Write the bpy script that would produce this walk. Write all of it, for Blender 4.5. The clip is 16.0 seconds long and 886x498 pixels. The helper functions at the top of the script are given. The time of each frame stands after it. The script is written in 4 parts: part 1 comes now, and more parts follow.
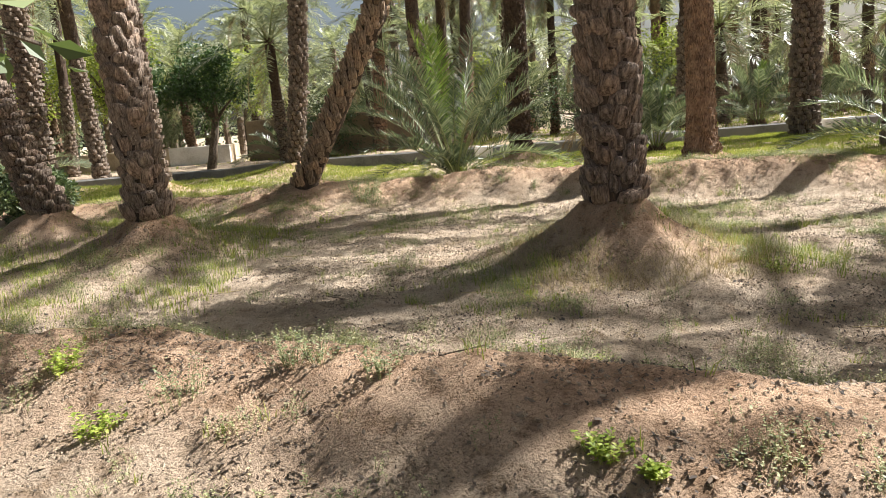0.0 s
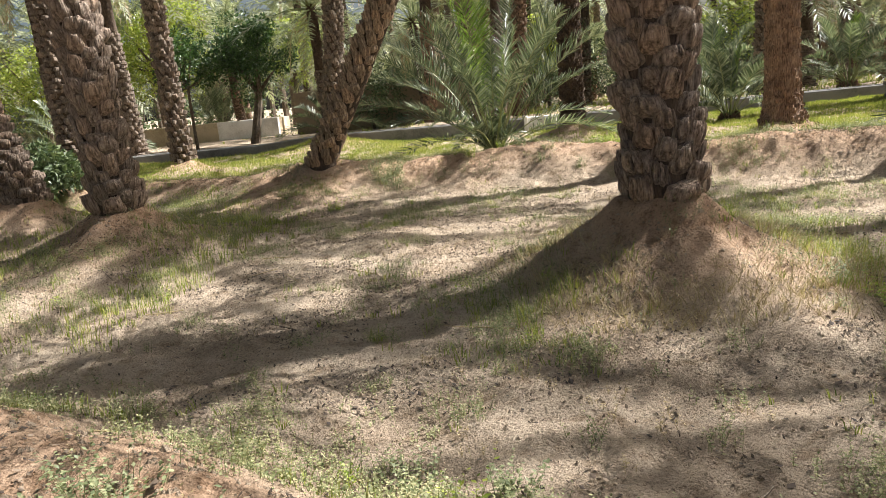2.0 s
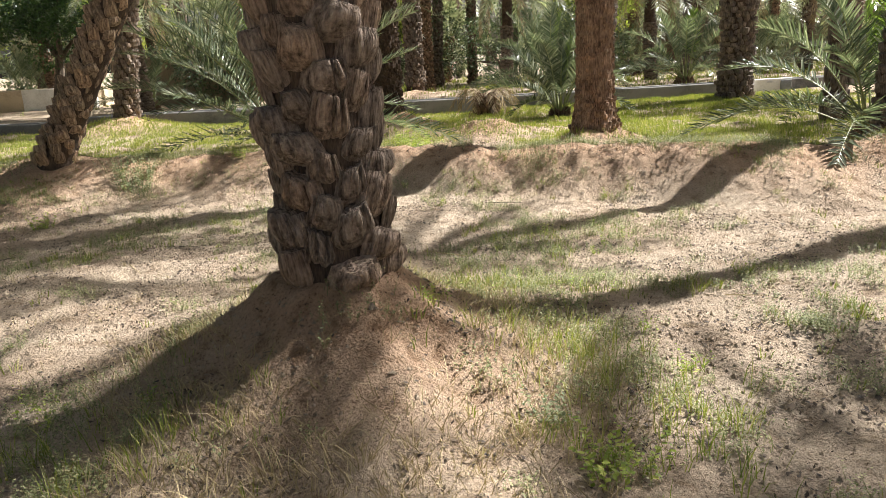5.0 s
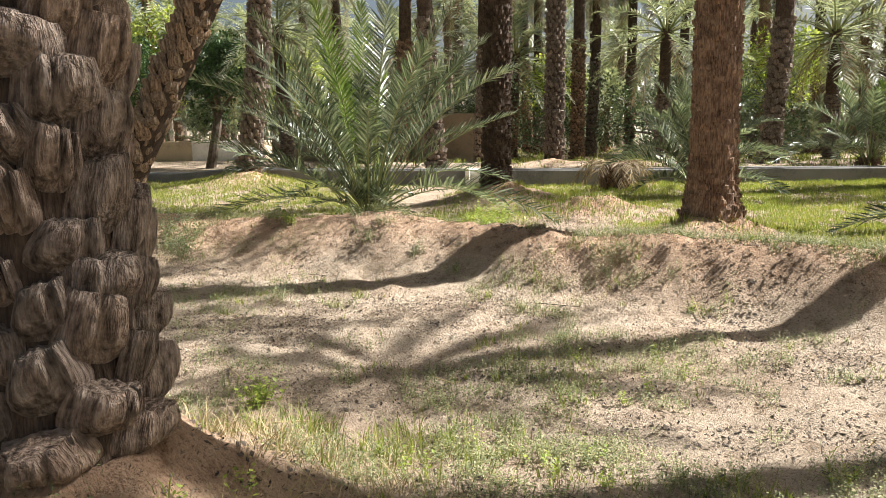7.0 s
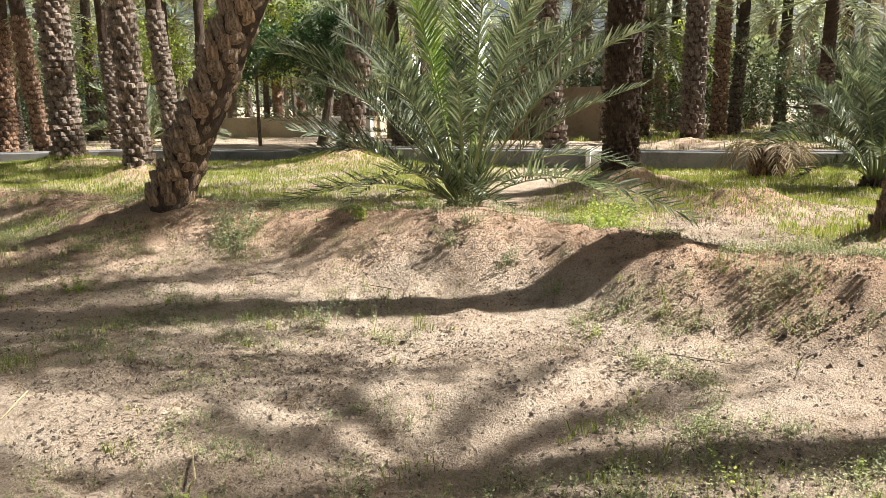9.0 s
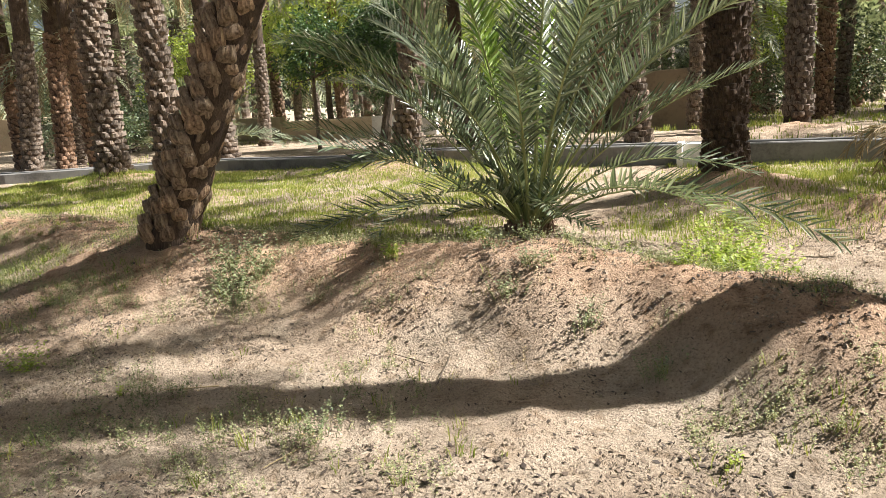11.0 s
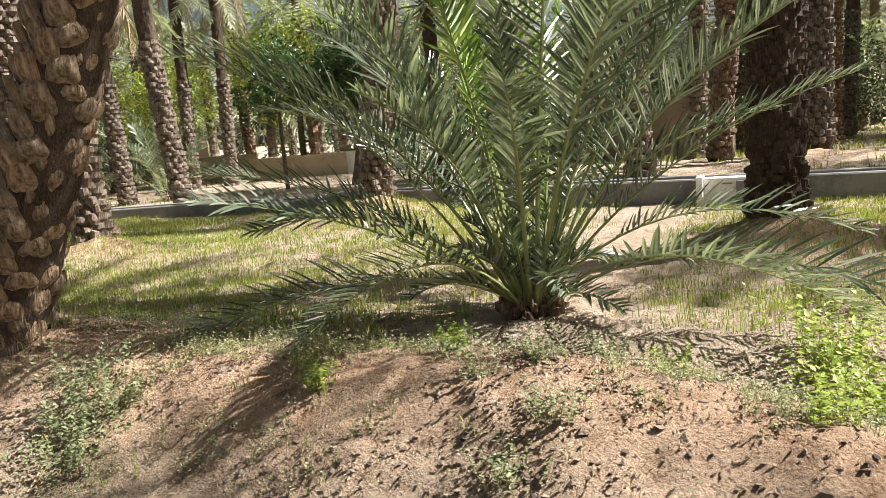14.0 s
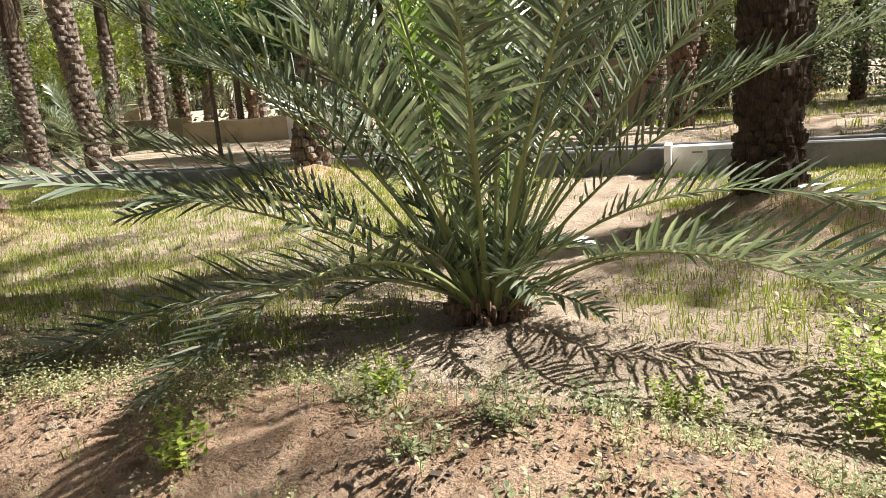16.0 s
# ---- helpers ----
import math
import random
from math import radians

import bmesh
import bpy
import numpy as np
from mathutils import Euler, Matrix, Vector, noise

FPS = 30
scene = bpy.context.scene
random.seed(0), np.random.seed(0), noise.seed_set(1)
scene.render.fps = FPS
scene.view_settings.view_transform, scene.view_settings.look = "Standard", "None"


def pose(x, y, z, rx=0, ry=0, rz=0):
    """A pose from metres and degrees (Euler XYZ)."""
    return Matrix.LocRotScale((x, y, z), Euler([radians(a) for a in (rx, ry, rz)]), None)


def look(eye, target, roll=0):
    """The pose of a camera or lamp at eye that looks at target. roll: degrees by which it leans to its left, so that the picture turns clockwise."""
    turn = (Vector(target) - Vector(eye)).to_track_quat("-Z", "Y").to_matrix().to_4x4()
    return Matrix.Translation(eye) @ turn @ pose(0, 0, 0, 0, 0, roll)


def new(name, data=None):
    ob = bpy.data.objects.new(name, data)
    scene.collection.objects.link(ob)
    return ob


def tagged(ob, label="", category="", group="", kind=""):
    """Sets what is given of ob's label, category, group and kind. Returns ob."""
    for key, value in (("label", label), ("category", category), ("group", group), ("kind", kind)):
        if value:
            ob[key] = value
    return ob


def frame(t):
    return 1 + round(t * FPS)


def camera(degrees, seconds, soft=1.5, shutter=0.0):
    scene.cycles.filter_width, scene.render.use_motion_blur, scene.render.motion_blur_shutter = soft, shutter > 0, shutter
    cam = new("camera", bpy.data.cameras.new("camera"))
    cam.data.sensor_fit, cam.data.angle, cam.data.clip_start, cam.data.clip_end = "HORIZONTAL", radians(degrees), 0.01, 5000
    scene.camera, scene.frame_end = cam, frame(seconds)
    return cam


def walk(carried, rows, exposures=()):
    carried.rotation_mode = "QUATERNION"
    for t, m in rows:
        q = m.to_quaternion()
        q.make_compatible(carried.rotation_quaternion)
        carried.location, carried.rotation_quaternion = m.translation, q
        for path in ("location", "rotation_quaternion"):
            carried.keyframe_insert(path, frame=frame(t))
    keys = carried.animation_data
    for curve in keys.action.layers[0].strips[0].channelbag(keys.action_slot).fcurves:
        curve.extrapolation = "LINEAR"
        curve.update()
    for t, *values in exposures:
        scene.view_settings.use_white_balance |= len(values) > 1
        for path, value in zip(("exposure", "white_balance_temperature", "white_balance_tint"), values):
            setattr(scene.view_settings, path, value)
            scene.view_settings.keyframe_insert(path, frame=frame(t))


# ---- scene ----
cam = camera(62.7, 16.0, 0.5)
PATH = [
    (0, (-0.016, 0.341, 1.546), (-0.01, 2.309, 1.195), -4.4),
    (0.5, (0.137, 0.761, 1.558), (0.099, 2.724, 1.177), -4.4),
    (1, (0.324, 1.158, 1.582), (0.244, 3.117, 1.187), -4.4),
    (1.5, (0.436, 1.595, 1.548), (0.311, 3.549, 1.141), -4.8),
    (2, (0.595, 2.034, 1.521), (0.411, 3.981, 1.102), -5.5),
    (2.5, (0.76, 2.469, 1.539), (0.527, 4.408, 1.106), -6.2),
    (3, (0.853, 2.921, 1.647), (0.635, 4.855, 1.184), -6.3),
    (3.5, (1.033, 3.16, 1.886), (0.935, 5.095, 1.392), -5.7),
    (4, (1.34, 3.337, 1.878), (1.473, 5.258, 1.34), -4.8),
    (4.2, (1.423, 3.443, 1.809), (1.642, 5.348, 1.243), -4.6),
    (6.3, (3.135, 4.757, 1.619), (2.966, 6.714, 1.244), 0.4),
    (6.5, (3.212, 4.942, 1.607), (2.992, 6.896, 1.244), 0.1),
    (7, (3.316, 5.51, 1.612), (3.016, 7.46, 1.282), -0.7),
    (7.5, (3.347, 5.953, 1.615), (2.955, 7.884, 1.269), -0.8),
    (8, (3.357, 6.397, 1.644), (2.881, 8.303, 1.271), -0.4),
    (8.5, (3.3, 6.899, 1.649), (2.744, 8.783, 1.267), -0.5),
    (9, (3.259, 7.348, 1.608), (2.631, 9.206, 1.217), -0.8),
    (9.2, (3.236, 7.525, 1.616), (2.585, 9.376, 1.226), -1.0),
    (11.3, (2.712, 9.42, 1.658), (1.867, 11.188, 1.257), -3.8),
    (11.5, (2.633, 9.571, 1.66), (1.777, 11.334, 1.264), -3.8),
    (12, (2.522, 9.905, 1.681), (1.648, 11.663, 1.299), -4.0),
    (12.5, (2.441, 10.29, 1.666), (1.572, 12.055, 1.305), -4.3),
    (13, (2.299, 10.61, 1.635), (1.45, 12.389, 1.292), -4.6),
    (13.5, (2.15, 10.917, 1.659), (1.327, 12.71, 1.332), -4.7),
    (14, (2.054, 11.286, 1.642), (1.262, 13.095, 1.321), -4.8),
    (14.5, (1.958, 11.604, 1.631), (1.192, 13.422, 1.303), -4.7),
    (15, (1.812, 11.882, 1.628), (1.072, 13.706, 1.276), -4.4),
    (15.5, (1.729, 12.137, 1.597), (1.022, 13.967, 1.209), -4.4),
    (16, (1.682, 12.393, 1.581), (1.019, 14.232, 1.158), -4.4),
]
walk(cam, [(t, look(eye, target, roll)) for t, eye, target, roll in PATH])

# ---------------------------------------------------------------- light
SUN_DIR = Vector((1.0, 0.43, 0.0)).normalized()
SUN_ELEV = radians(47)
world = bpy.data.worlds.new("sky")
scene.world = world
world.use_nodes = True
wn, wl = world.node_tree.nodes, world.node_tree.links
wn.clear()
sky = wn.new("ShaderNodeTexSky")
sky.sky_type = "NISHITA"
sky.sun_disc = False
sky.sun_elevation = SUN_ELEV
sky.sun_rotation = math.atan2(SUN_DIR.x, SUN_DIR.y)
sky.dust_density = 5.0
bgn = wn.new("ShaderNodeBackground")
bgn.inputs[1].default_value = 0.038
won = wn.new("ShaderNodeOutputWorld")
wl.new(sky.outputs[0], bgn.inputs[0])
wl.new(bgn.outputs[0], won.inputs[0])
sun = new("sun", bpy.data.lights.new("sun", "SUN"))
sun.data.energy = 5.0
sun.data.angle = radians(0.6)
sun.data.color = (1.0, 0.975, 0.945)
to_sun = Vector((SUN_DIR.x * math.cos(SUN_ELEV), SUN_DIR.y * math.cos(SUN_ELEV), math.sin(SUN_ELEV)))
sun.matrix_world = look(to_sun * 60, (0, 0, 0))
scene.view_settings.exposure = 1.55

# ---------------------------------------------------------------- materials


def material(name):
    m = bpy.data.materials.new(name)
    m.use_nodes = True
    m.node_tree.nodes.clear()
    out = m.node_tree.nodes.new("ShaderNodeOutputMaterial")
    return m, m.node_tree.nodes, m.node_tree.links, out


def ramp(nodes, links, src, stops):
    r = nodes.new("ShaderNodeValToRGB")
    els = r.color_ramp.elements
    els[0].position, els[0].color = stops[0][0], (*stops[0][1], 1)
    els[1].position, els[1].color = stops[-1][0], (*stops[-1][1], 1)
    for p, c in stops[1:-1]:
        e = els.new(p)
        e.color = (*c, 1)
    links.new(src, r.inputs[0])
    return r.outputs[0]


def noise_tex(nodes, links, vec, scale, detail=4.0, rough=0.55):
    n = nodes.new("ShaderNodeTexNoise")
    n.inputs["Scale"].default_value = scale
    n.inputs["Detail"].default_value = detail
    n.inputs["Roughness"].default_value = rough
    links.new(vec, n.inputs["Vector"])
    return n.outputs["Fac"]


def mixed(nodes, links, fac, a, b, mode="MIX"):
    m = nodes.new("ShaderNodeMix")
    m.data_type, m.blend_type = "RGBA", mode
    for sock, val in ((m.inputs[0], fac), (m.inputs[6], a), (m.inputs[7], b)):
        if isinstance(val, (int, float)):
            sock.default_value = val
        elif isinstance(val, tuple):
            sock.default_value = (*val, 1)
        else:
            links.new(val, sock)
    return m.outputs[2]


def principled(nodes, links, out, colour, rough, bump_src=None, bump=0.3, dist=0.02, spec=0.3):
    p = nodes.new("ShaderNodeBsdfPrincipled")
    links.new(colour, p.inputs["Base Color"])
    if isinstance(rough, float):
        p.inputs["Roughness"].default_value = rough
    else:
        links.new(rough, p.inputs["Roughness"])
    p.inputs["Specular IOR Level"].default_value = spec
    if bump_src is not None:
        b = nodes.new("ShaderNodeBump")
        b.inputs["Strength"].default_value = bump
        b.inputs["Distance"].default_value = dist
        links.new(bump_src, b.inputs["Height"])
        links.new(b.outputs[0], p.inputs["Normal"])
    links.new(p.outputs[0], out.inputs[0])
    return p


def add_fac(nodes, links, a, b, wa=1.0, wb=1.0):
    m = nodes.new("ShaderNodeMath")
    m.operation = "MULTIPLY_ADD"
    links.new(a, m.inputs[0])
    m.inputs[1].default_value = wa
    n = nodes.new("ShaderNodeMath")
    n.operation = "MULTIPLY"
    links.new(b, n.inputs[0])
    n.inputs[1].default_value = wb
    links.new(n.outputs[0], m.inputs[2])
    return m.outputs[0]


def soil_material():
    m, n, l, out = material("sandy_soil")
    pos = n.new("ShaderNodeNewGeometry").outputs["Position"]
    big = noise_tex(n, l, pos, 1.1, 6, 0.66)
    mid = noise_tex(n, l, pos, 6.0, 7, 0.68)
    fine = noise_tex(n, l, pos, 62, 5, 0.75)
    pale = ramp(n, l, big, [(0.33, (0.27, 0.212, 0.155)), (0.47, (0.39, 0.312, 0.232)), (0.6, (0.475, 0.388, 0.295)), (0.72, (0.36, 0.283, 0.208))])
    red = ramp(n, l, mid, [(0.3, (0.34, 0.22, 0.142)), (0.55, (0.46, 0.312, 0.208)), (0.75, (0.53, 0.385, 0.268))])
    heap = n.new("ShaderNodeAttribute")
    heap.attribute_name = "heap"
    col = mixed(n, l, heap.outputs["Fac"], pale, red)
    speck = ramp(n, l, fine, [(0.34, (0.28, 0.22, 0.18)), (0.45, (0.9, 0.9, 0.9)), (0.7, (1.25, 1.22, 1.18))])
    col = mixed(n, l, 0.85, col, speck, "MULTIPLY")
    blot = ramp(n, l, mid, [(0.36, (0.55, 0.49, 0.42)), (0.47, (1, 1, 1))])
    col = mixed(n, l, 0.7, col, blot, "MULTIPLY")
    vor = n.new("ShaderNodeTexVoronoi")
    vor.inputs["Scale"].default_value = 60
    l.new(pos, vor.inputs["Vector"])
    h = add_fac(n, l, mid, fine, 1.0, 0.45)
    h = add_fac(n, l, h, vor.outputs["Distance"], 1.0, 0.10)
    principled(n, l, out, col, 0.95, h, 1.0, 0.075, 0.12)
    return m


def bark_material(name, dark, mid, light, streak=26.0, random_amount=0.5):
    m, n, l, out = material(name)
    tex = n.new("ShaderNodeTexCoord").outputs["Object"]
    mp = n.new("ShaderNodeMapping")
    mp.inputs["Scale"].default_value = (1, 1, 0.14)
    l.new(tex, mp.inputs["Vector"])
    fib = noise_tex(n, l, mp.outputs[0], streak * 3.2, 4, 0.6)
    blot = noise_tex(n, l, tex, 7.0, 5, 0.6)
    f = add_fac(n, l, fib, blot, 0.62, 0.38)
    col = ramp(n, l, f, [(0.36, dark), (0.49, mid), (0.64, light)])
    rnd = n.new("ShaderNodeObjectInfo").outputs["Random"]
    isl = n.new("ShaderNodeNewGeometry").outputs["Random Per Island"]
    vary = add_fac(n, l, rnd, isl, 0.5, 0.5)
    tint = ramp(n, l, vary, [(0.15, (0.62, 0.58, 0.55)), (0.5, (1.0, 0.98, 0.96)), (0.85, (1.28, 1.12, 0.98))])
    col = mixed(n, l, random_amount, col, tint, "MULTIPLY")
    principled(n, l, out, col, 0.86, fib, 0.9, 0.02 if streak > 10 else 0.12, 0.25)
    return m


def leaf_material(name, dark, mid, light, gloss=0.42, trans=0.28, scale=3.0):
    m, n, l, out = material(name)
    tex = n.new("ShaderNodeTexCoord").outputs["Object"]
    isl = n.new("ShaderNodeNewGeometry").outputs["Random Per Island"]
    big = noise_tex(n, l, tex, scale, 3, 0.5)
    f = add_fac(n, l, isl, big, 0.5, 0.5)
    col = ramp(n, l, f, [(0.25, dark), (0.5, mid), (0.75, light)])
    p = n.new("ShaderNodeBsdfPrincipled")
    l.new(col, p.inputs["Base Color"])
    p.inputs["Roughness"].default_value = gloss
    p.inputs["Specular IOR Level"].default_value = 0.5
    t = n.new("ShaderNodeBsdfTranslucent")
    l.new(mixed(n, l, 0.6, col, (1.25, 1.35, 0.6), "MULTIPLY"), t.inputs[0])
    mx = n.new("ShaderNodeMixShader")
    mx.inputs[0].default_value = trans
    l.new(p.outputs[0], mx.inputs[1])
    l.new(t.outputs[0], mx.inputs[2])
    l.new(mx.outputs[0], out.inputs[0])
    return m


def plaster_material(name, base, worn, scale=2.0, rough=0.9):
    m, n, l, out = material(name)
    pos = n.new("ShaderNodeNewGeometry").outputs["Position"]
    a = noise_tex(n, l, pos, scale, 6, 0.65)
    b = noise_tex(n, l, pos, scale * 14, 4, 0.6)
    f = add_fac(n, l, a, b, 0.7, 0.3)
    col = ramp(n, l, f, [(0.36, worn), (0.52, base), (0.7, tuple(min(1, c * 1.12) for c in base))])
    principled(n, l, out, col, rough, b, 0.35, 0.01, 0.2)
    return m


M_SOIL = soil_material()
M_BOOT = bark_material("weathered_boot", (0.055, 0.04, 0.03), (0.20, 0.155, 0.12), (0.38, 0.31, 0.25))
M_BOOT_WARM = bark_material("warm_boot", (0.05, 0.034, 0.024), (0.21, 0.145, 0.09), (0.42, 0.30, 0.19))
M_BOOT_CUT = bark_material("sawn_boot", (0.06, 0.045, 0.036), (0.26, 0.203, 0.162), (0.47, 0.39, 0.325), 2.6, 0.85)
M_BOOT_CUT_WARM = bark_material("sawn_warm_boot", (0.09, 0.064, 0.044), (0.33, 0.245, 0.172), (0.56, 0.45, 0.33), 1.8, 1.0)
M_FIBRE = bark_material("trunk_fibre", (0.022, 0.015, 0.011), (0.07, 0.048, 0.034), (0.14, 0.10, 0.07), 34, 0.2)
M_ROUGH = bark_material("rough_bark", (0.05, 0.031, 0.022), (0.19, 0.125, 0.085), (0.35, 0.25, 0.175), 20, 0.6)
M_GREY = bark_material("grey_bark", (0.05, 0.04, 0.032), (0.165, 0.133, 0.107), (0.31, 0.258, 0.21), 20, 0.6)
M_FROND = leaf_material("blue_green_leaflet", (0.075, 0.10, 0.06), (0.165, 0.192, 0.13), (0.31, 0.33, 0.25), 0.26, 0.3)
M_SPEAR = leaf_material("young_leaflet", (0.10, 0.16, 0.03), (0.17, 0.25, 0.05), (0.27, 0.34, 0.09), 0.36, 0.32)
M_CANOPY = leaf_material("canopy_leaflet", (0.13, 0.15, 0.095), (0.24, 0.26, 0.17), (0.38, 0.39, 0.275), 0.36, 0.38, 1.0)
M_DRY = leaf_material("dry_leaflet", (0.17, 0.12, 0.06), (0.28, 0.21, 0.12), (0.40, 0.31, 0.19), 0.7, 0.15)
M_RACHIS = leaf_material("leaf_stalk", (0.13, 0.16, 0.05), (0.2, 0.23, 0.08), (0.3, 0.31, 0.14), 0.45, 0.0)
M_CITRUS = leaf_material("dark_leaf", (0.018, 0.04, 0.012), (0.04, 0.085, 0.02), (0.075, 0.14, 0.035), 0.38, 0.22)
M_TWIG = leaf_material("oval_leaf", (0.07, 0.10, 0.035), (0.12, 0.16, 0.06), (0.18, 0.22, 0.09), 0.5, 0.35)
M_LIME = leaf_material("yellow_green_leaf", (0.19, 0.25, 0.045), (0.32, 0.38, 0.08), (0.48, 0.50, 0.15), 0.5, 0.55)
M_FRESH = leaf_material("fresh_weed_leaf", (0.14, 0.20, 0.03), (0.27, 0.34, 0.05), (0.42, 0.45, 0.11), 0.5, 0.4)
M_DUSTY = leaf_material("dusty_weed_leaf", (0.10, 0.125, 0.06), (0.19, 0.215, 0.105), (0.34, 0.345, 0.2), 0.55, 0.3)
M_HEDGE = leaf_material("hedge_leaf", (0.035, 0.055, 0.024), (0.08, 0.115, 0.052), (0.17, 0.205, 0.105), 0.45, 0.25, 0.8)
M_GRASS = leaf_material("grass_blade", (0.14, 0.19, 0.03), (0.25, 0.29, 0.055), (0.42, 0.40, 0.13), 0.6, 0.35, 0.9)
M_WEED = leaf_material("weed_leaf", (0.12, 0.145, 0.06), (0.23, 0.245, 0.115), (0.42, 0.39, 0.22), 0.6, 0.3, 0.7)
M_LITTER = leaf_material("leaf_litter", (0.03, 0.02, 0.014), (0.085, 0.058, 0.038), (0.28, 0.21, 0.145), 0.8, 0.0)
M_STRAW = leaf_material("dry_straw", (0.24, 0.18, 0.09), (0.40, 0.31, 0.17), (0.52, 0.43, 0.26), 0.7, 0.2)
M_CONCRETE = plaster_material("channel_concrete", (0.21, 0.205, 0.195), (0.12, 0.115, 0.11), 1.6)
M_WHITE = plaster_material("white_render", (0.78, 0.76, 0.72), (0.58, 0.55, 0.5), 1.2)
M_TAN = plaster_material("tan_render", (0.50, 0.41, 0.29), (0.34, 0.27, 0.19), 0.9)
M_MUD = plaster_material("mud_wall", (0.30, 0.235, 0.165), (0.19, 0.145, 0.10), 0.6)
M_STEM = bark_material("branch_bark", (0.05, 0.04, 0.03), (0.12, 0.095, 0.07), (0.22, 0.18, 0.14), 14, 0.3)
M_PLATE = plaster_material("steel_plate", (0.22, 0.23, 0.24), (0.13, 0.13, 0.13), 5.0, 0.55)

# ---------------------------------------------------------------- mesh tools


class Geo:
    """Vertices, faces and material slots collected for one mesh."""

    def __init__(self):
        self.v, self.f, self.s, self.n = [], [], [], 0

    def add(self, verts, faces, slot=0):
        k = self.n
        self.v.append(np.asarray(verts, dtype=float).reshape(-1, 3))
        self.n += len(self.v[-1])
        self.f.extend([tuple(i + k for i in f) for f in faces])
        self.s.extend([slot] * len(faces))

    def mesh(self, name, mats, smooth=False):
        me = bpy.data.meshes.new(name)
        me.from_pydata(np.concatenate(self.v).tolist() if self.v else [], [], self.f)
        for m in mats:
            me.materials.append(m)
        me.polygons.foreach_set("material_index", self.s)
        if smooth:
            me.polygons.foreach_set("use_smooth", [True] * len(self.f))
        me.update()
        return me


def thing(name, x, y, z, label, category, group="", kind=""):
    ob = new(name)
    ob.empty_display_size = 0.2
    ob.matrix_world = pose(x, y, z)
    return tagged(ob, label, category, group, kind)


def part(name, me, parent, label="", m=None):
    ob = new(name, me)
    ob.parent = parent
    if m is not None:
        ob.matrix_basis = m
    if label:
        ob["label"] = label
    return ob


def vnoise(x, y, seed=0):
    """Smooth value noise on arrays, -1 to 1."""
    xi, yi = np.floor(x).astype(np.int64), np.floor(y).astype(np.int64)
    fx, fy = x - xi, y - yi
    fx, fy = fx * fx * (3 - 2 * fx), fy * fy * (3 - 2 * fy)

    def h(a, b):
        n = (a * 374761393 + b * 668265263 + seed * 982451653) & 0xFFFFFFFF
        n = ((n ^ (n >> 13)) * 1274126177) & 0xFFFFFFFF
        return ((n ^ (n >> 16)) & 0xFFFF) / 32767.5 - 1
    return (h(xi, yi) * (1 - fx) + h(xi + 1, yi) * fx) * (1 - fy) + (h(xi, yi + 1) * (1 - fx) + h(xi + 1, yi + 1) * fx) * fy


def fbm(x, y, scale, octaves=4, seed=0):
    t, a = 0, 1.0
    for o in range(octaves):
        t = t + a * vnoise(x * scale + 17.3 * o, y * scale - 9.1 * o, seed + o)
        scale, a = scale * 2.03, a * 0.5
    return t


def sstep(a, b, x):
    t = np.clip((x - a) / (b - a), 0, 1)
    return t * t * (3 - 2 * t)


# ---------------------------------------------------------------- ground
BUND_X = (-40, -12, -6, -3.5, -1.0, 0.0, 0.8, 1.7, 2.3, 3.1, 4.0, 4.8, 6.0, 8.0, 14.0, 40)
BUND_Y = (18.5, 16.8, 16.0, 14.9, 14.5, 14.3, 14.4, 14.2, 13.85, 13.4, 13.1, 12.75, 12.1, 11.8, 11.4, 10)
BUND_H = (0.25, 0.25, 0.28, 0.30, 0.34, 0.45, 0.54, 0.55, 0.53, 0.48, 0.47, 0.47, 0.47, 0.47, 0.45, 0.4)
FRONT_X = (-30, -6, -2.85, -1.9, -1.0, -0.45, 0.0, 0.5, 0.95, 1.6, 4.0, 30)
FRONT_Y = (7.7, 5.8, 4.85, 4.7, 4.32, 4.0, 3.76, 3.55, 3.32, 3.02, 2.6, 1.6)
# mounds round the trunks: x, y, top, foot radius, falloff
MOUNDS = (
    (1.76, 7.55, 0.62, 0.30, 0.55), (-3.82, 9.95, 0.56, 0.28, 0.62), (-6.0, 11.5, 0.60, 0.3, 0.60),
    (-2.55, 14.38, 0.20, 0.30, 0.75), (-3.3, 13.9, 0.16, 0.3, 0.7), (5.15, 14.4, 0.33, 0.34, 0.48), (-4.3, 22.7, 0.34, 0.4, 0.7),
    (-7.1, 19.15, 0.30, 0.28, 0.5), (2.33, 19.15, 0.42, 0.3, 0.5), (3.9, 17.2, 0.32, 0.3, 0.55),
    (3.3, 29.1, 0.3, 0.35, 0.7), (0.45, 16.55, 0.04, 0.4, 0.5), (-11.2, 21.4, 0.28, 0.35, 0.6), (9.6, 11.6, 0.35, 0.5, 0.7),
)


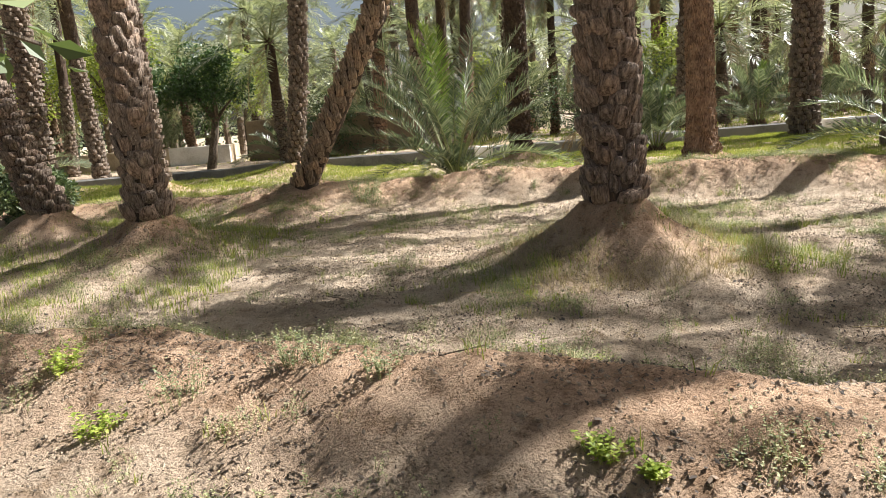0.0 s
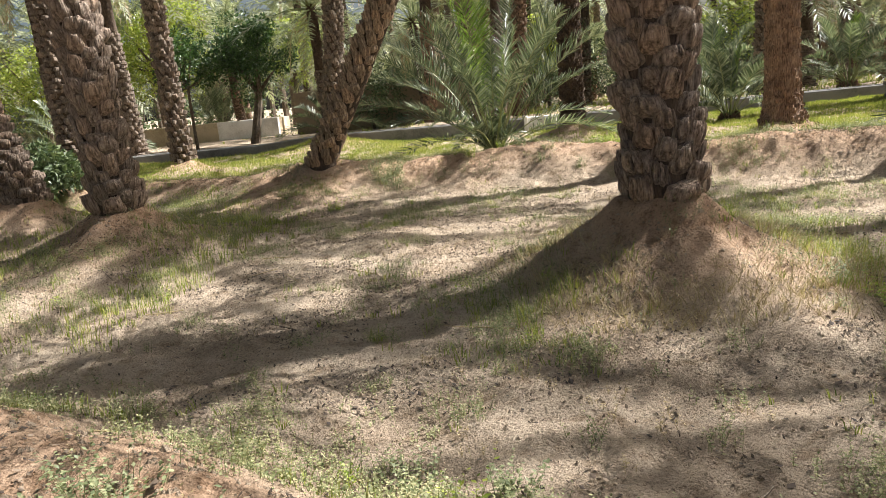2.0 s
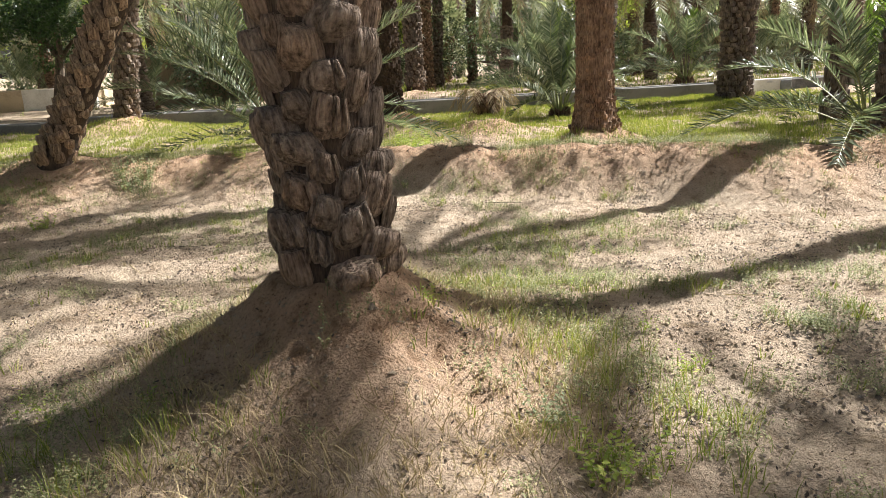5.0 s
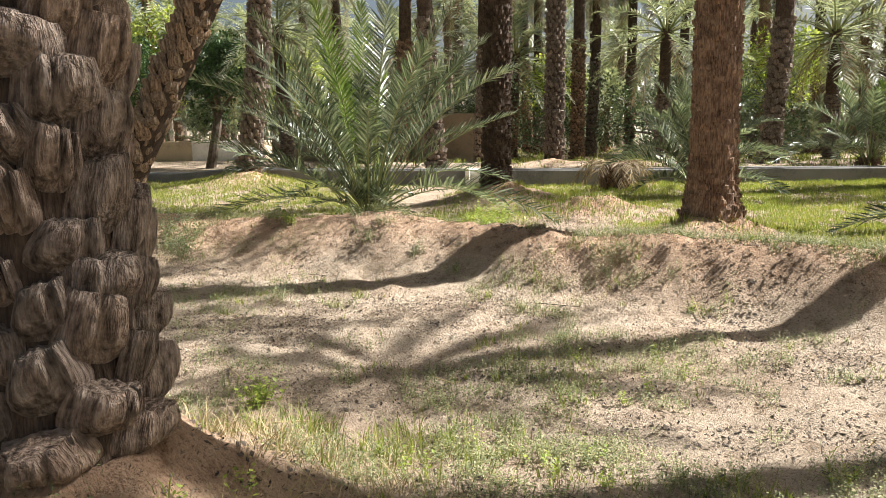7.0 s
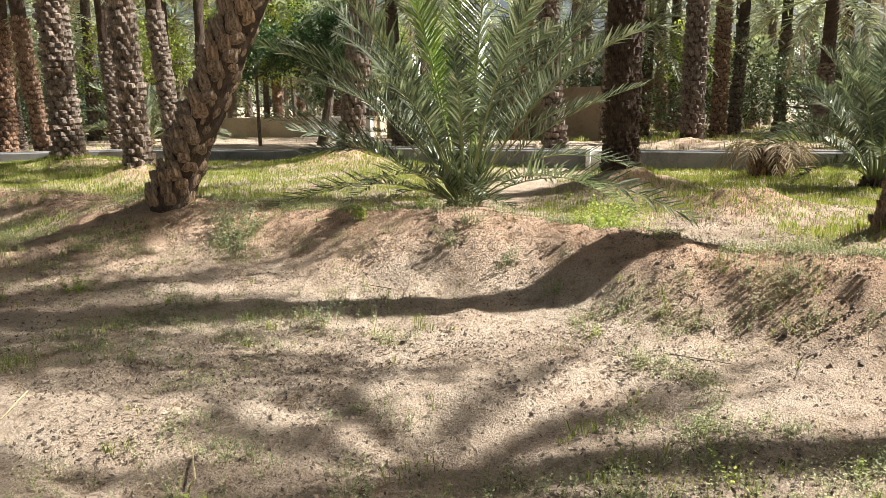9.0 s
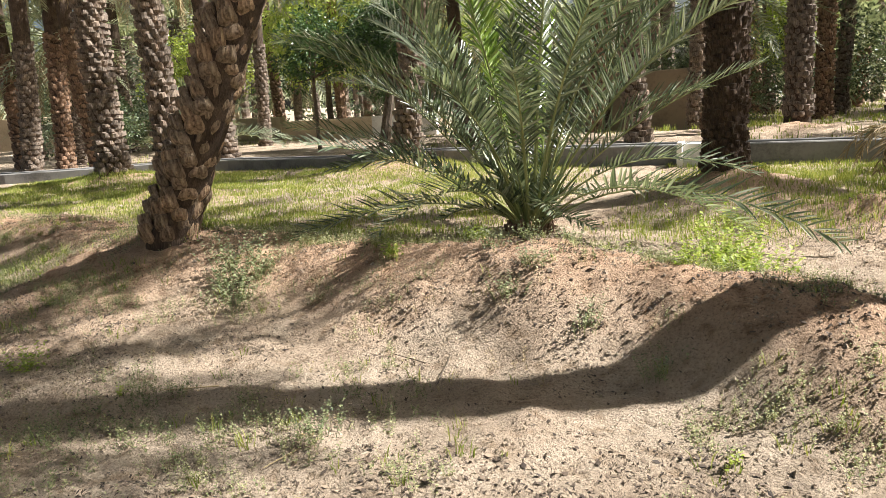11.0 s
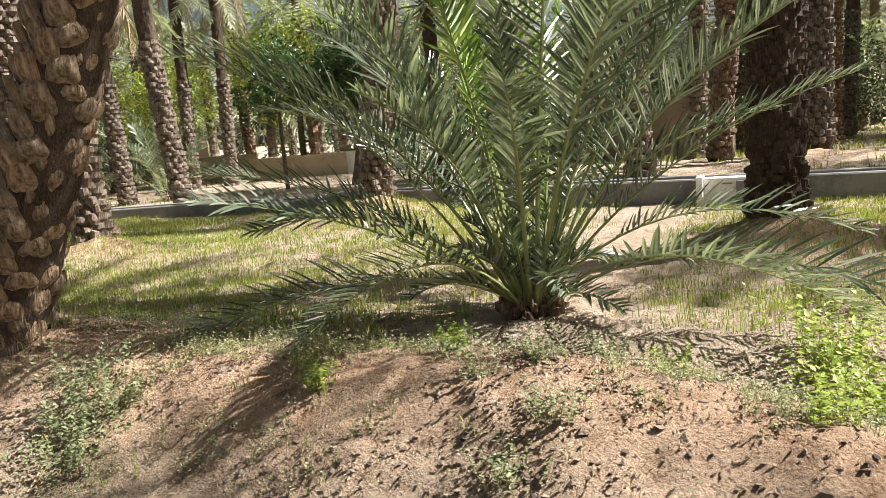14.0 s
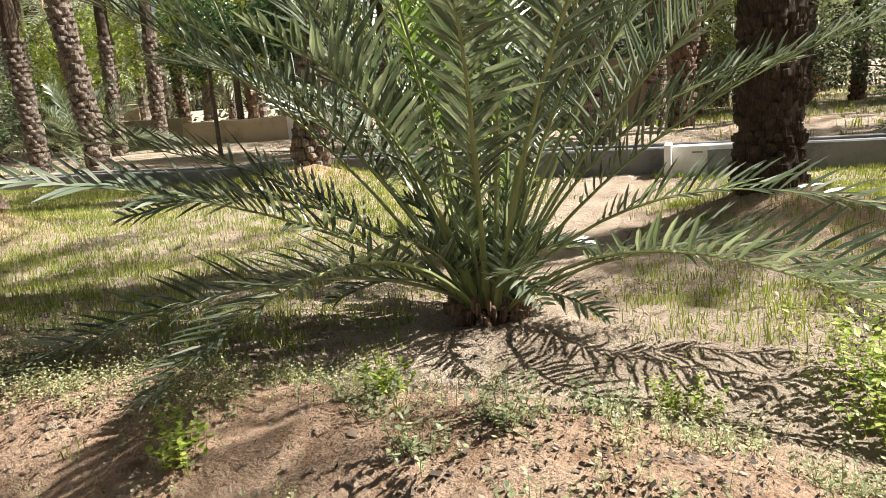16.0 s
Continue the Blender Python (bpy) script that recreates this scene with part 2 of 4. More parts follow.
def height(x, y):
    """The ground's height and how far it is heaped soil, on arrays."""
    x, y = np.asarray(x, float), np.asarray(y, float)
    wob = 0.16 * fbm(x, y, 0.9, 3, 5)
    s = (y + wob - np.interp(x, BUND_X, BUND_Y)) * 0.92
    peak = np.interp(x, BUND_X, BUND_H) * (1 + 0.12 * fbm(x, y * 0.3, 1.1, 2, 9))
    back = 0.17 + 0.05 * sstep(17.5, 22.5, y) + np.where(x > 3.8, 0.04, 0.0) * sstep(3.8, 5.5, x)
    back = back + 0.2 * sstep(24.4, 25.4, y) * sstep(34, 30, y) * sstep(-6, -2, x)
    rise = sstep(-1.0, 0.05, s)
    fall = sstep(0.1, 1.3, s)
    z = peak * rise * (1 - fall) + back * fall
    heap = rise * (1 - sstep(0.2, 1.4, s))
    d = (y + 0.5 * wob - np.interp(x, FRONT_X, FRONT_Y)) * 0.9
    front = np.exp(-(np.abs(d) / np.where(d < 0, 0.75, 0.52)) ** 2.2) * (0.35 + 0.05 * fbm(x, y, 0.8, 2, 3))
    z = z + front
    heap = np.maximum(heap, np.clip(front * 2.6, 0, 1))
    for mx, my, top, r0, fall_r in MOUNDS:
        ang = np.arctan2(y - my, x - mx)
        r = np.hypot(x - mx, y - my) * (1 + 0.10 * np.sin(ang * 3 + mx) + 0.06 * np.sin(ang * 7 + my))
        b = top * np.exp(-np.maximum(r - r0, 0) / fall_r) * (1 - sstep(1.4, 2.8, r))
        z = z + b
        heap = np.maximum(heap, np.clip(b / max(top, 0.2) * 1.25, 0, 1))
    near = np.exp(-((np.maximum(np.abs(x) - 14, 0) + np.maximum(np.abs(y - 12) - 16, 0)) / 8) ** 2)
    z = z + near * (0.024 * fbm(x, y, 1.3, 3, 21) + 0.022 * fbm(x, y, 3.1, 2, 25) + 0.016 * fbm(x, y, 6.0, 3, 31) + 0.007 * fbm(x, y, 13.0, 2, 35) + heap * 0.012 * fbm(x, y, 7.0, 3, 41))
    far = np.hypot(x, y - 20)
    z = z - 0.25 * sstep(60, 200, far)
    return z, np.clip(heap + 0.18 * fbm(x, y, 1.1, 3, 51), 0, 1)


def ground_z(x, y):
    return float(height(np.array([x]), np.array([y]))[0][0])


def spaced(lo, hi, step, far_lo, far_hi):
    core = list(np.arange(lo, hi + step / 2, step))
    a, s = [], step
    p = lo
    while p > far_lo:
        s *= 1.22
        p -= s
        a.append(p)
    b, s, p = [], step, hi
    while p < far_hi:
        s *= 1.22
        p += s
        b.append(p)
    return np.array(a[::-1] + core + b)


def build_ground():
    gx = spaced(-7.0, 7.0, 0.036, -900, 900)
    gy = spaced(1.5, 18.0, 0.036, -900, 1400)
    X, Y = np.meshgrid(gx, gy)
    Z, heap = height(X, Y)
    nx, ny = len(gx), len(gy)
    co = np.stack([X.ravel(), Y.ravel(), Z.ravel()], 1)
    idx = np.arange(nx * ny).reshape(ny, nx)
    quads = np.stack([idx[:-1, :-1].ravel(), idx[:-1, 1:].ravel(), idx[1:, 1:].ravel(), idx[1:, :-1].ravel()], 1)
    me = bpy.data.meshes.new("ground")
    me.from_pydata(co.tolist(), [], quads.tolist())
    at = me.attributes.new("heap", "FLOAT", "POINT")
    at.data.foreach_set("value", heap.ravel().astype(np.float32))
    me.polygons.foreach_set("use_smooth", [True] * len(quads))
    me.materials.append(M_SOIL)
    me.update()
    return tagged(new("ground", me), "dry sandy orchard soil heaped into bunds and mounds", "ground", kind="structure")


build_ground()

# ---------------------------------------------------------------- channel and walls


def sweep(geo, pts, profile, slot=0, closed=True, caps=True):
    """Sweeps a profile of (side, up) along a level line of (x, y, z)."""
    n, k, rows = len(pts), len(profile), []
    for i, p in enumerate(pts):
        a, b = Vector(pts[max(i - 1, 0)]), Vector(pts[min(i + 1, n - 1)])
        d = (b - a).normalized()
        side = Vector((-d.y, d.x, 0)).normalized()
        rows += [(p[0] + side.x * u, p[1] + side.y * u, p[2] + w) for u, w in profile]
    faces = []
    for i in range(n - 1):
        for j in range(k if closed else k - 1):
            a, b = i * k + j, i * k + (j + 1) % k
            faces.append((a, b, b + k, a + k))
    if caps and closed:
        faces += [tuple(range(k))[::-1], tuple(range((n - 1) * k, n * k))]
    geo.add(rows, faces, slot)


def box_geo(geo, x0, y0, z0, x1, y1, z1, slot=0, c=0.015):
    """A box with chamfered upright and top edges."""
    ring = lambda i, z: [(x0 + i, y0 + c + i, z), (x0 + c + i, y0 + i, z), (x1 - c - i, y0 + i, z), (x1 - i, y0 + c + i, z),
                         (x1 - i, y1 - c - i, z), (x1 - c - i, y1 - i, z), (x0 + c + i, y1 - i, z), (x0 + i, y1 - c - i, z)]
    v = ring(0, z0) + ring(0, z1 - c) + ring(c, z1)
    f = [tuple(range(8))[::-1], tuple(range(16, 24))]
    for r in (0, 8):
        f += [(r + i, r + (i + 1) % 8, r + 8 + (i + 1) % 8, r + 8 + i) for i in range(8)]
    geo.add(v, f, slot)


def channel():
    line = [(-60, 16.0), (-30, 19.2), (-19.5, 20.7), (-15.2, 21.8), (-13.7, 22.7), (-12.2, 23.7), (-10.0, 24.3), (-5.2, 23.9), (1.9, 23.2), (3.4, 23.2), (8, 23.7), (14, 24.4), (30, 26), (60, 29)]
    pts = [(x, y, 0.14 if x > -9 else 0.03) for x, y in line]
    rng = random.Random(4)
    fine = []
    for a, b in zip(pts[:-1], pts[1:]):
        steps = max(1, int(math.dist(a, b) / 1.4))
        for i in range(steps):
            t = i / steps
            fine.append((a[0] + (b[0] - a[0]) * t, a[1] + (b[1] - a[1]) * t + rng.uniform(-0.012, 0.012), a[2] + rng.uniform(-0.008, 0.008)))
    fine.append(pts[-1])
    g = Geo()
    sweep(g, fine, [(-0.36, -0.3), (-0.36, 0.43), (-0.345, 0.45), (-0.23, 0.45), (-0.22, 0.44), (-0.21, 0.2), (0.21, 0.2), (0.22, 0.44), (0.23, 0.45), (0.345, 0.45), (0.36, 0.43), (0.36, -0.3)])
    ob = new("irrigation_channel", g.mesh("irrigation_channel", [M_CONCRETE]))
    return tagged(ob, "raised grey concrete irrigation channel across the grove", "channel", kind="structure")


channel()


def sluice(x, y, w, label, gate=True):
    t = thing("sluice_box", x, y, 0.13, label, "sluice")
    g = Geo()
    box_geo(g, -w / 2, -0.06, 0, w / 2, 0.14, 0.50, 0, 0.012)
    box_geo(g, -w / 2 - 0.05, -0.16, 0, -w / 2 + 0.05, 0.2, 0.53, 0, 0.012)
    box_geo(g, -w / 2, -0.4, 0, w / 2 + 0.05, -0.07, 0.07, 0, 0.02)
    part("body", g.mesh("sluice_body", [M_WHITE]), t)
    if gate:
        g = Geo()
        box_geo(g, w / 2 - 0.35, -0.11, 0.08, w / 2 - 0.03, -0.075, 0.45, 0, 0.01)
        part("gate_plate", g.mesh("gate_plate", [M_PLATE]), t, "grey steel gate plate")
        g = Geo()
        box_geo(g, -0.12, -0.075, 0.40, 0.02, -0.064, 0.42, 0, 0.003)
        part("slot_bar", g.mesh("slot_bar", [M_PLATE]), t)


sluice(1.72, 22.72, 0.85, "white rendered sluice box in the channel wall")
sluice(12.9, 23.75, 1.2, "white rendered sluice box beside a thick palm")


def low_wall(name, x0, y0, x1, y1, h, mat, label, thick=0.3, base=0.25, jag=0.03, kind="structure"):
    n = max(2, int(math.hypot(x1 - x0, y1 - y0) / 0.9))
    rng = random.Random(name + str(x0))
    d = Vector((x1 - x0, y1 - y0)).normalized()
    sx, sy = -d.y * thick / 2, d.x * thick / 2
    v, f = [], []
    for i in range(n + 1):
        t = i / n
        x, y, top = x0 + (x1 - x0) * t, y0 + (y1 - y0) * t, base + h + rng.uniform(-jag, jag)
        v += [(x - sx, y - sy, base - 0.4), (x - sx, y - sy, top - 0.03), (x - sx * 0.8, y - sy * 0.8, top), (x + sx * 0.8, y + sy * 0.8, top), (x + sx, y + sy, top - 0.03), (x + sx, y + sy, base - 0.4)]
        if i:
            a = (i - 1) * 6
            f += [(a + j, a + j + 1, a + j + 7, a + j + 6) for j in range(5)]
    f += [(0, 1, 2, 3, 4, 5), tuple(n * 6 + j for j in range(5, -1, -1))]
    g = Geo()
    g.add(v, f)
    return tagged(new(name, g.mesh(name, [mat])), label, "wall", kind=kind)


def tank(x, y, w, d, h, label):
    """A low masonry tank: tan front, white end, open top."""
    t = thing("water_tank", x, y, ground_z(x, y) - 0.1, label, "tank")
    t.matrix_world = pose(x, y, ground_z(x, y) - 0.1, 0, 0, 4)
    g = Geo()
    box_geo(g, -w, 0, 0, 0, 0.25, h, 0)
    part("front_wall", g.mesh("tank_front", [M_TAN]), t)
    g = Geo()
    box_geo(g, 0.003, -0.03, 0, d, 0.25, h + 0.02, 0)
    part("end_wall", g.mesh("tank_end", [M_WHITE]), t, "white rendered end wall")
    g = Geo()
    box_geo(g, -w, 0.253, 0, -w + 0.25, 2.6, h, 0)
    box_geo(g, -w + 0.253, 2.4, 0, d, 2.65, h, 0)
    box_geo(g, d - 0.25, 0.253, 0, d, 2.397, h, 0)
    part("back_wall", g.mesh("tank_back", [M_TAN]), t)


tank(-13.2, 37.2, 4.6, 3.0, 0.98, "low tan masonry water tank with a white end")
low_wall("wall_west", -24.0, 40.0, -18.2, 37.6, 1.1, M_TAN, "low tan plastered garden wall")
low_wall("wall_northwest", -60.0, 30.0, -26.0, 44.0, 1.85, M_TAN, "pale plastered boundary wall behind the palms")
low_wall("wall_north", -9.0, 36.6, 1.5, 34.0, 1.9, M_MUD, "brown mud wall in deep shade")
low_wall("wall_northeast", 13.0, 47.0, 70.0, 50.0, 2.1, M_MUD, "brown mud boundary wall with a worn top")

def limb(geo, a, b, ra, rb, k=7, slot=0, wob=0.0, rng=None, segs=4):
    a, b = Vector(a), Vector(b)
    d = (b - a).normalized()
    s = d.cross(Vector((0.3, 0.9, 0.2))).normalized()
    u = d.cross(s)
    v, f = [], []
    for i in range(segs + 1):
        t = i / segs
        c = a.lerp(b, t)
        if rng and 0 < i < segs:
            c += Vector((rng.uniform(-wob, wob), rng.uniform(-wob, wob), 0))
        r = ra + (rb - ra) * t
        v += [tuple(c + s * (math.cos(j * math.tau / k) * r) + u * (math.sin(j * math.tau / k) * r)) for j in range(k)]
        if i:
            o = (i - 1) * k
            f += [(o + j, o + (j + 1) % k, o + k + (j + 1) % k, o + k + j) for j in range(k)]
    f.append(tuple(range(segs * k, segs * k + k)))
    geo.add(v, f, slot)


# ---------------------------------------------------------------- palms


def bezier(p0, p1, p2, t):
    return p0 * (1 - t) ** 2 + p1 * (2 * t * (1 - t)) + p2 * t ** 2


def frond_geo(geo, rng, p0, p1, p2, pairs=44, leaf=0.42, width=0.026, vee=32.0, fine=True, stalk=0.022, bare=0.16, slots=(0, 1), twist=0.0, droop=0.10):
    """One feather leaf along a curve: a tapered stalk and two rows of folded leaflets."""
    p0, p1, p2 = Vector(p0), Vector(p1), Vector(p2)
    segs = 12 if fine else 6
    ring = 5 if fine else 3
    v, f = [], []
    up = Vector((0, 0, 1))
    for i in range(segs + 1):
        t = i / segs
        p = bezier(p0, p1, p2, t)
        tan = (bezier(p0, p1, p2, min(1, t + 0.02)) - bezier(p0, p1, p2, max(0, t - 0.02))).normalized()
        s = tan.cross(up)
        s = s.normalized() if s.length > 0.05 else Vector((1, 0, 0))
        nrm = s.cross(tan).normalized()
        r = stalk * (1 - 0.86 * t) * (1.5 if t < 0.04 else 1.0)
        v += [tuple(p + s * (math.cos(k * math.tau / ring) * r * 1.25) + nrm * (math.sin(k * math.tau / ring) * r * 0.8)) for k in range(ring)]
        if i:
            a = (i - 1) * ring
            f += [(a + k, a + (k + 1) % ring, a + ring + (k + 1) % ring, a + ring + k) for k in range(ring)]
    geo.add(v, f, slots[1])
    v, f = [], []
    for i in range(pairs):
        u = (i + 0.5) / pairs
        t = bare + (1 - bare) * u
        p = bezier(p0, p1, p2, t)
        tan = (bezier(p0, p1, p2, min(1, t + 0.02)) - bezier(p0, p1, p2, max(0, t - 0.02))).normalized()
        s = tan.cross(up)
        s = s.normalized() if s.length > 0.05 else Vector((1, 0, 0))
        nrm = s.cross(tan).normalized()
        if twist:
            q = Matrix.Rotation(twist * u, 3, tan)
            s, nrm = q @ s, q @ nrm
        prof = min(1.0, 0.30 + u * 3.2) * (1.0 - 0.62 * max(0, (u - 0.45) / 0.55) ** 1.6)
        for sd in (-1, 1):
            a = radians(64 - 30 * u + rng.uniform(-7, 7))
            b = radians(vee + rng.choice((-18, 0, 14)) + rng.uniform(-8, 8))
            d = (tan * math.cos(a) + (s * (sd * math.cos(b)) + nrm * math.sin(b)) * math.sin(a)).normalized()
            L = leaf * prof * rng.uniform(0.85, 1.1)
            w = width * (0.75 + 0.4 * prof)
            across = d.cross(nrm).normalized()
            face = across.cross(d).normalized()
            sag = Vector((0, 0, -droop * L * rng.uniform(0.4, 1.6)))
            k = len(v)
            if fine:
                for q, ww, hh in ((0.0, 0.42, 0.0), (0.32, 1.0, 0.30), (0.72, 0.74, 0.22)):
                    c = p + d * (L * q) + sag * (q * q)
                    v += [tuple(c - across * (w * ww / 2) + face * (w * hh)), tuple(c), tuple(c + across * (w * ww / 2) + face * (w * hh))]
                v.append(tuple(p + d * L + sag))
                for r in (0, 3):
                    f += [(k + r, k + r + 1, k + r + 4, k + r + 3), (k + r + 1, k + r + 2, k + r + 5, k + r + 4)]
                f += [(k + 6, k + 7, k + 9), (k + 7, k + 8, k + 9)]
            else:
                c = p + d * (L * 0.45) + sag * 0.3
                v += [tuple(p - across * (w * 0.25)), tuple(p + across * (w * 0.25)), tuple(c + across * (w * 0.5)), tuple(c - across * (w * 0.5)), tuple(p + d * L + sag)]
                f += [(k, k + 1, k + 2, k + 3), (k + 3, k + 2, k + 4)]
    geo.add(v, f, slots[0])


def crown_mesh(name, seed, fronds=44, length=3.4, mats=None, low=-35, pairs=34, leaf=0.46, width=0.034, dead=6):
    rng = random.Random(seed)
    g = Geo()
    for i in range(fronds):
        az = i * 2.39996 + rng.uniform(-0.15, 0.15)
        q = i / (fronds - 1)
        el = radians(82 - (82 - low) * q ** 0.85 + rng.uniform(-7, 7))
        L = length * rng.uniform(0.85, 1.1) * (0.75 + 0.25 * math.sin(q * 3.1))
        out = Vector((math.cos(az), math.sin(az), 0))
        d = out * math.cos(el) + Vector((0, 0, math.sin(el)))
        p0 = out * 0.12 + Vector((0, 0, -0.25 * q))
        p1 = p0 + d * (L * 0.55)
        p2 = p0 + d * (L * 0.82) + out * (L * 0.12) + Vector((0, 0, -L * (0.22 + 0.2 * q)))
        frond_geo(g, rng, p0, p1, p2, pairs, leaf, width, 25, False, 0.03, 0.14, (0, 1), rng.uniform(-0.6, 0.6), 0.2)
    for i in range(dead):
        az = rng.uniform(0, math.tau)
        out = Vector((math.cos(az), math.sin(az), 0))
        p0 = out * 0.2 + Vector((0, 0, -0.4))
        frond_geo(g, rng, p0, p0 + out * 0.9 + Vector((0, 0, -0.2)), p0 + out * 0.9 + Vector((0, 0, -2.2)), 24, 0.4, 0.03, 10, False, 0.03, 0.14, (2, 2), 0, 0.3)
    return g.mesh(name, mats or [M_CANOPY, M_RACHIS, M_DRY])


CROWNS = [crown_mesh("palm_crown", 11 + i, 34 + 2 * i, 3.2 + 0.25 * i, None, -35, 23, 0.48, 0.046) for i in range(3)]


def boot_mesh(seed, rough=1.0, cols=15, rows=7):
    """One cut leaf base: a plate with a round foot, widest below the middle, cracked along its fibres and sawn off at the top. x across, y out, z up; unit width."""
    rng = random.Random(seed)
    v, f = [], []
    skew, cut, dome = rng.uniform(-0.08, 0.08), rng.uniform(-0.12, 0.12), rng.uniform(0.48, 0.72)
    groove = [rng.uniform(-0.02, 0.02) for _ in range(cols)]
    if cols > 8:
        for c in rng.sample(range(2, cols - 2), rng.choice((1, 2, 2, 3))):
            groove[c] = -rng.uniform(0.10, 0.30)
    wide, taper = rng.uniform(0.32, 0.5), rng.uniform(0.14, 0.36)
    for r in range(rows):
        t = r / (rows - 1)
        half = 0.5 * (0.36 + 0.64 * math.sin(min(1, t / wide) * math.pi / 2)) * (1 - taper * max(0, t - wide) / (1 - wide))
        for c in range(cols):
            u = -1 + 2 * c / (cols - 1)
            bulge = dome * math.sin((0.08 + 0.60 * t) * math.pi) * (1 - abs(u) ** (5 if cols > 8 else 2.4))
            out = -0.10 + bulge - 0.14 * u * u + groove[c] * (0.1 + t) * rough
            z = t * (1.0 + 0.25 * groove[c]) + cut * u * t - 0.2 * u * u * (1 - t) - 0.05 * u * u * t + rng.uniform(-0.012, 0.012) * (t > 0.9)
            v.append((u * half + skew * t, out, z))
    for r in range(rows - 1):
        for c in range(cols - 1):
            a = r * cols + c
            f.append((a, a + 1, a + cols + 1, a + cols))
    a0, k = (rows - 1) * cols, len(v)
    v += [(x * 0.95, -0.25 + 0.1 * y, z - 0.02 + rng.uniform(-0.03, 0.02)) for x, y, z in v[a0:]]
    f += [(a0 + c, a0 + c + 1, k + c + 1, k + c) for c in range(cols - 1)]
    return v, f


BOOTS = [boot_mesh(i) for i in range(14)]
PLAIN_BOOTS = [boot_mesh(i, 1.0, 5, 3) for i in range(14)]


def boot_data(mat, tag, shapes):
    out = []
    for v, f in shapes:
        g = Geo()
        g.add(v, f)
        me = g.mesh("leaf_base_" + tag, [mat])
        me.polygons.foreach_set("use_smooth", [k < len(f) - 14 for k in range(len(f))])
        out.append(me)
    return out


BOOT_GREY = boot_data(M_BOOT_CUT, "grey", BOOTS)
BOOT_WARM = boot_data(M_BOOT_CUT_WARM, "warm", [boot_mesh(40 + i, 0.3) for i in range(14)])
BOOT_SMOOTH = boot_data(M_BOOT_CUT, "smooth", [boot_mesh(60 + i, 0.4) for i in range(14)])


def trunk_geo(axis, radius, seed, n_ring, step, boot_w, boot_h, split=0.0, boot_slot=1, z_lo=0.02, z_hi=99.0, flare=0.06, out_scale=1.0, jitter=0.2):
    """Core of a trunk along axis(z) and its cut leaf bases: returns the mesh parts and the list of boots below 'split'."""
    rng = random.Random(seed)
    top = axis.top
    g = Geo()
    rows = max(8, int(top / 0.16))
    k = 20
    v, f = [], []
    for i in range(rows + 1):
        z = -0.3 + (top + 0.3) * i / rows
        c = axis(max(z, 0))
        r = radius * 0.86 * (1 + flare * math.exp(-max(z, 0) / 0.25) * 3) * (1 - 0.1 * z / top)
        for j in range(k):
            a = j * math.tau / k
            rr = r * (1 + rng.uniform(-0.05, 0.05))
            v.append((c.x + math.cos(a) * rr, c.y + math.sin(a) * rr, z))
        if i:
            b = (i - 1) * k
            f += [(b + j, b + (j + 1) % k, b + k + (j + 1) % k, b + k + j) for j in range(k)]
    f.append(tuple(range(rows * k, rows * k + k)))
    g.add(v, f, 0)
    boots = []
    z, row = z_lo, 0
    while z < min(top, z_hi, 4.9):
        c = axis(z)
        lean = (axis(min(z + 0.2, top)) - axis(max(z - 0.2, 0)))
        r = radius * 0.80 * (1 + flare * math.exp(-z / 0.25) * 3) * (1 - 0.1 * z / top)
        for j in range(n_ring):
            a = (j + 0.5 * (row % 2)) * math.tau / n_ring + row * 0.07 + rng.uniform(-1, 1) * jitter / n_ring * 2
            w = boot_w * rng.uniform(0.72, 1.22)
            h = boot_h * rng.uniform(0.75, 1.25)
            d = Vector((math.cos(a), math.sin(a), 0))
            m = Matrix.Translation(c + d * r + Vector((0, 0, rng.uniform(-1, 1) * step * jitter)))
            tilt = radians(rng.uniform(-16, -5))
            m = m @ Matrix.Rotation(a - math.pi / 2, 4, "Z") @ Matrix.Rotation(tilt, 4, "X") @ Matrix.Rotation(radians(rng.uniform(-11, 11)), 4, "Y") @ Matrix.Diagonal((w, w * 0.95 * out_scale * rng.uniform(0.75, 1.2), h, 1))
            i = rng.randrange(len(BOOTS))
            if z < split:
                boots.append((i, m))
            else:
                bv, bf = PLAIN_BOOTS[i]
                arr = np.array(bv) @ np.array(m.to_3x3()).T + np.array(m.translation)
                g.add(arr, bf, boot_slot)
        z += step * rng.uniform(0.92, 1.08)
        row += 1
    return g, boots


class Axis:
    """A trunk's centre line, from its foot: leans and then straightens."""

    def __init__(self, top, dx=0.0, dy=0.0, bend=1.0):
        self.top, self.dx, self.dy, self.bend = top, dx, dy, bend

    def __call__(self, z):
        u = z / 3.0
        k = (u if u < 1 else 1 + (u - 1) * 0.55) if self.bend else u
        return Vector((self.dx * k, self.dy * k, z))


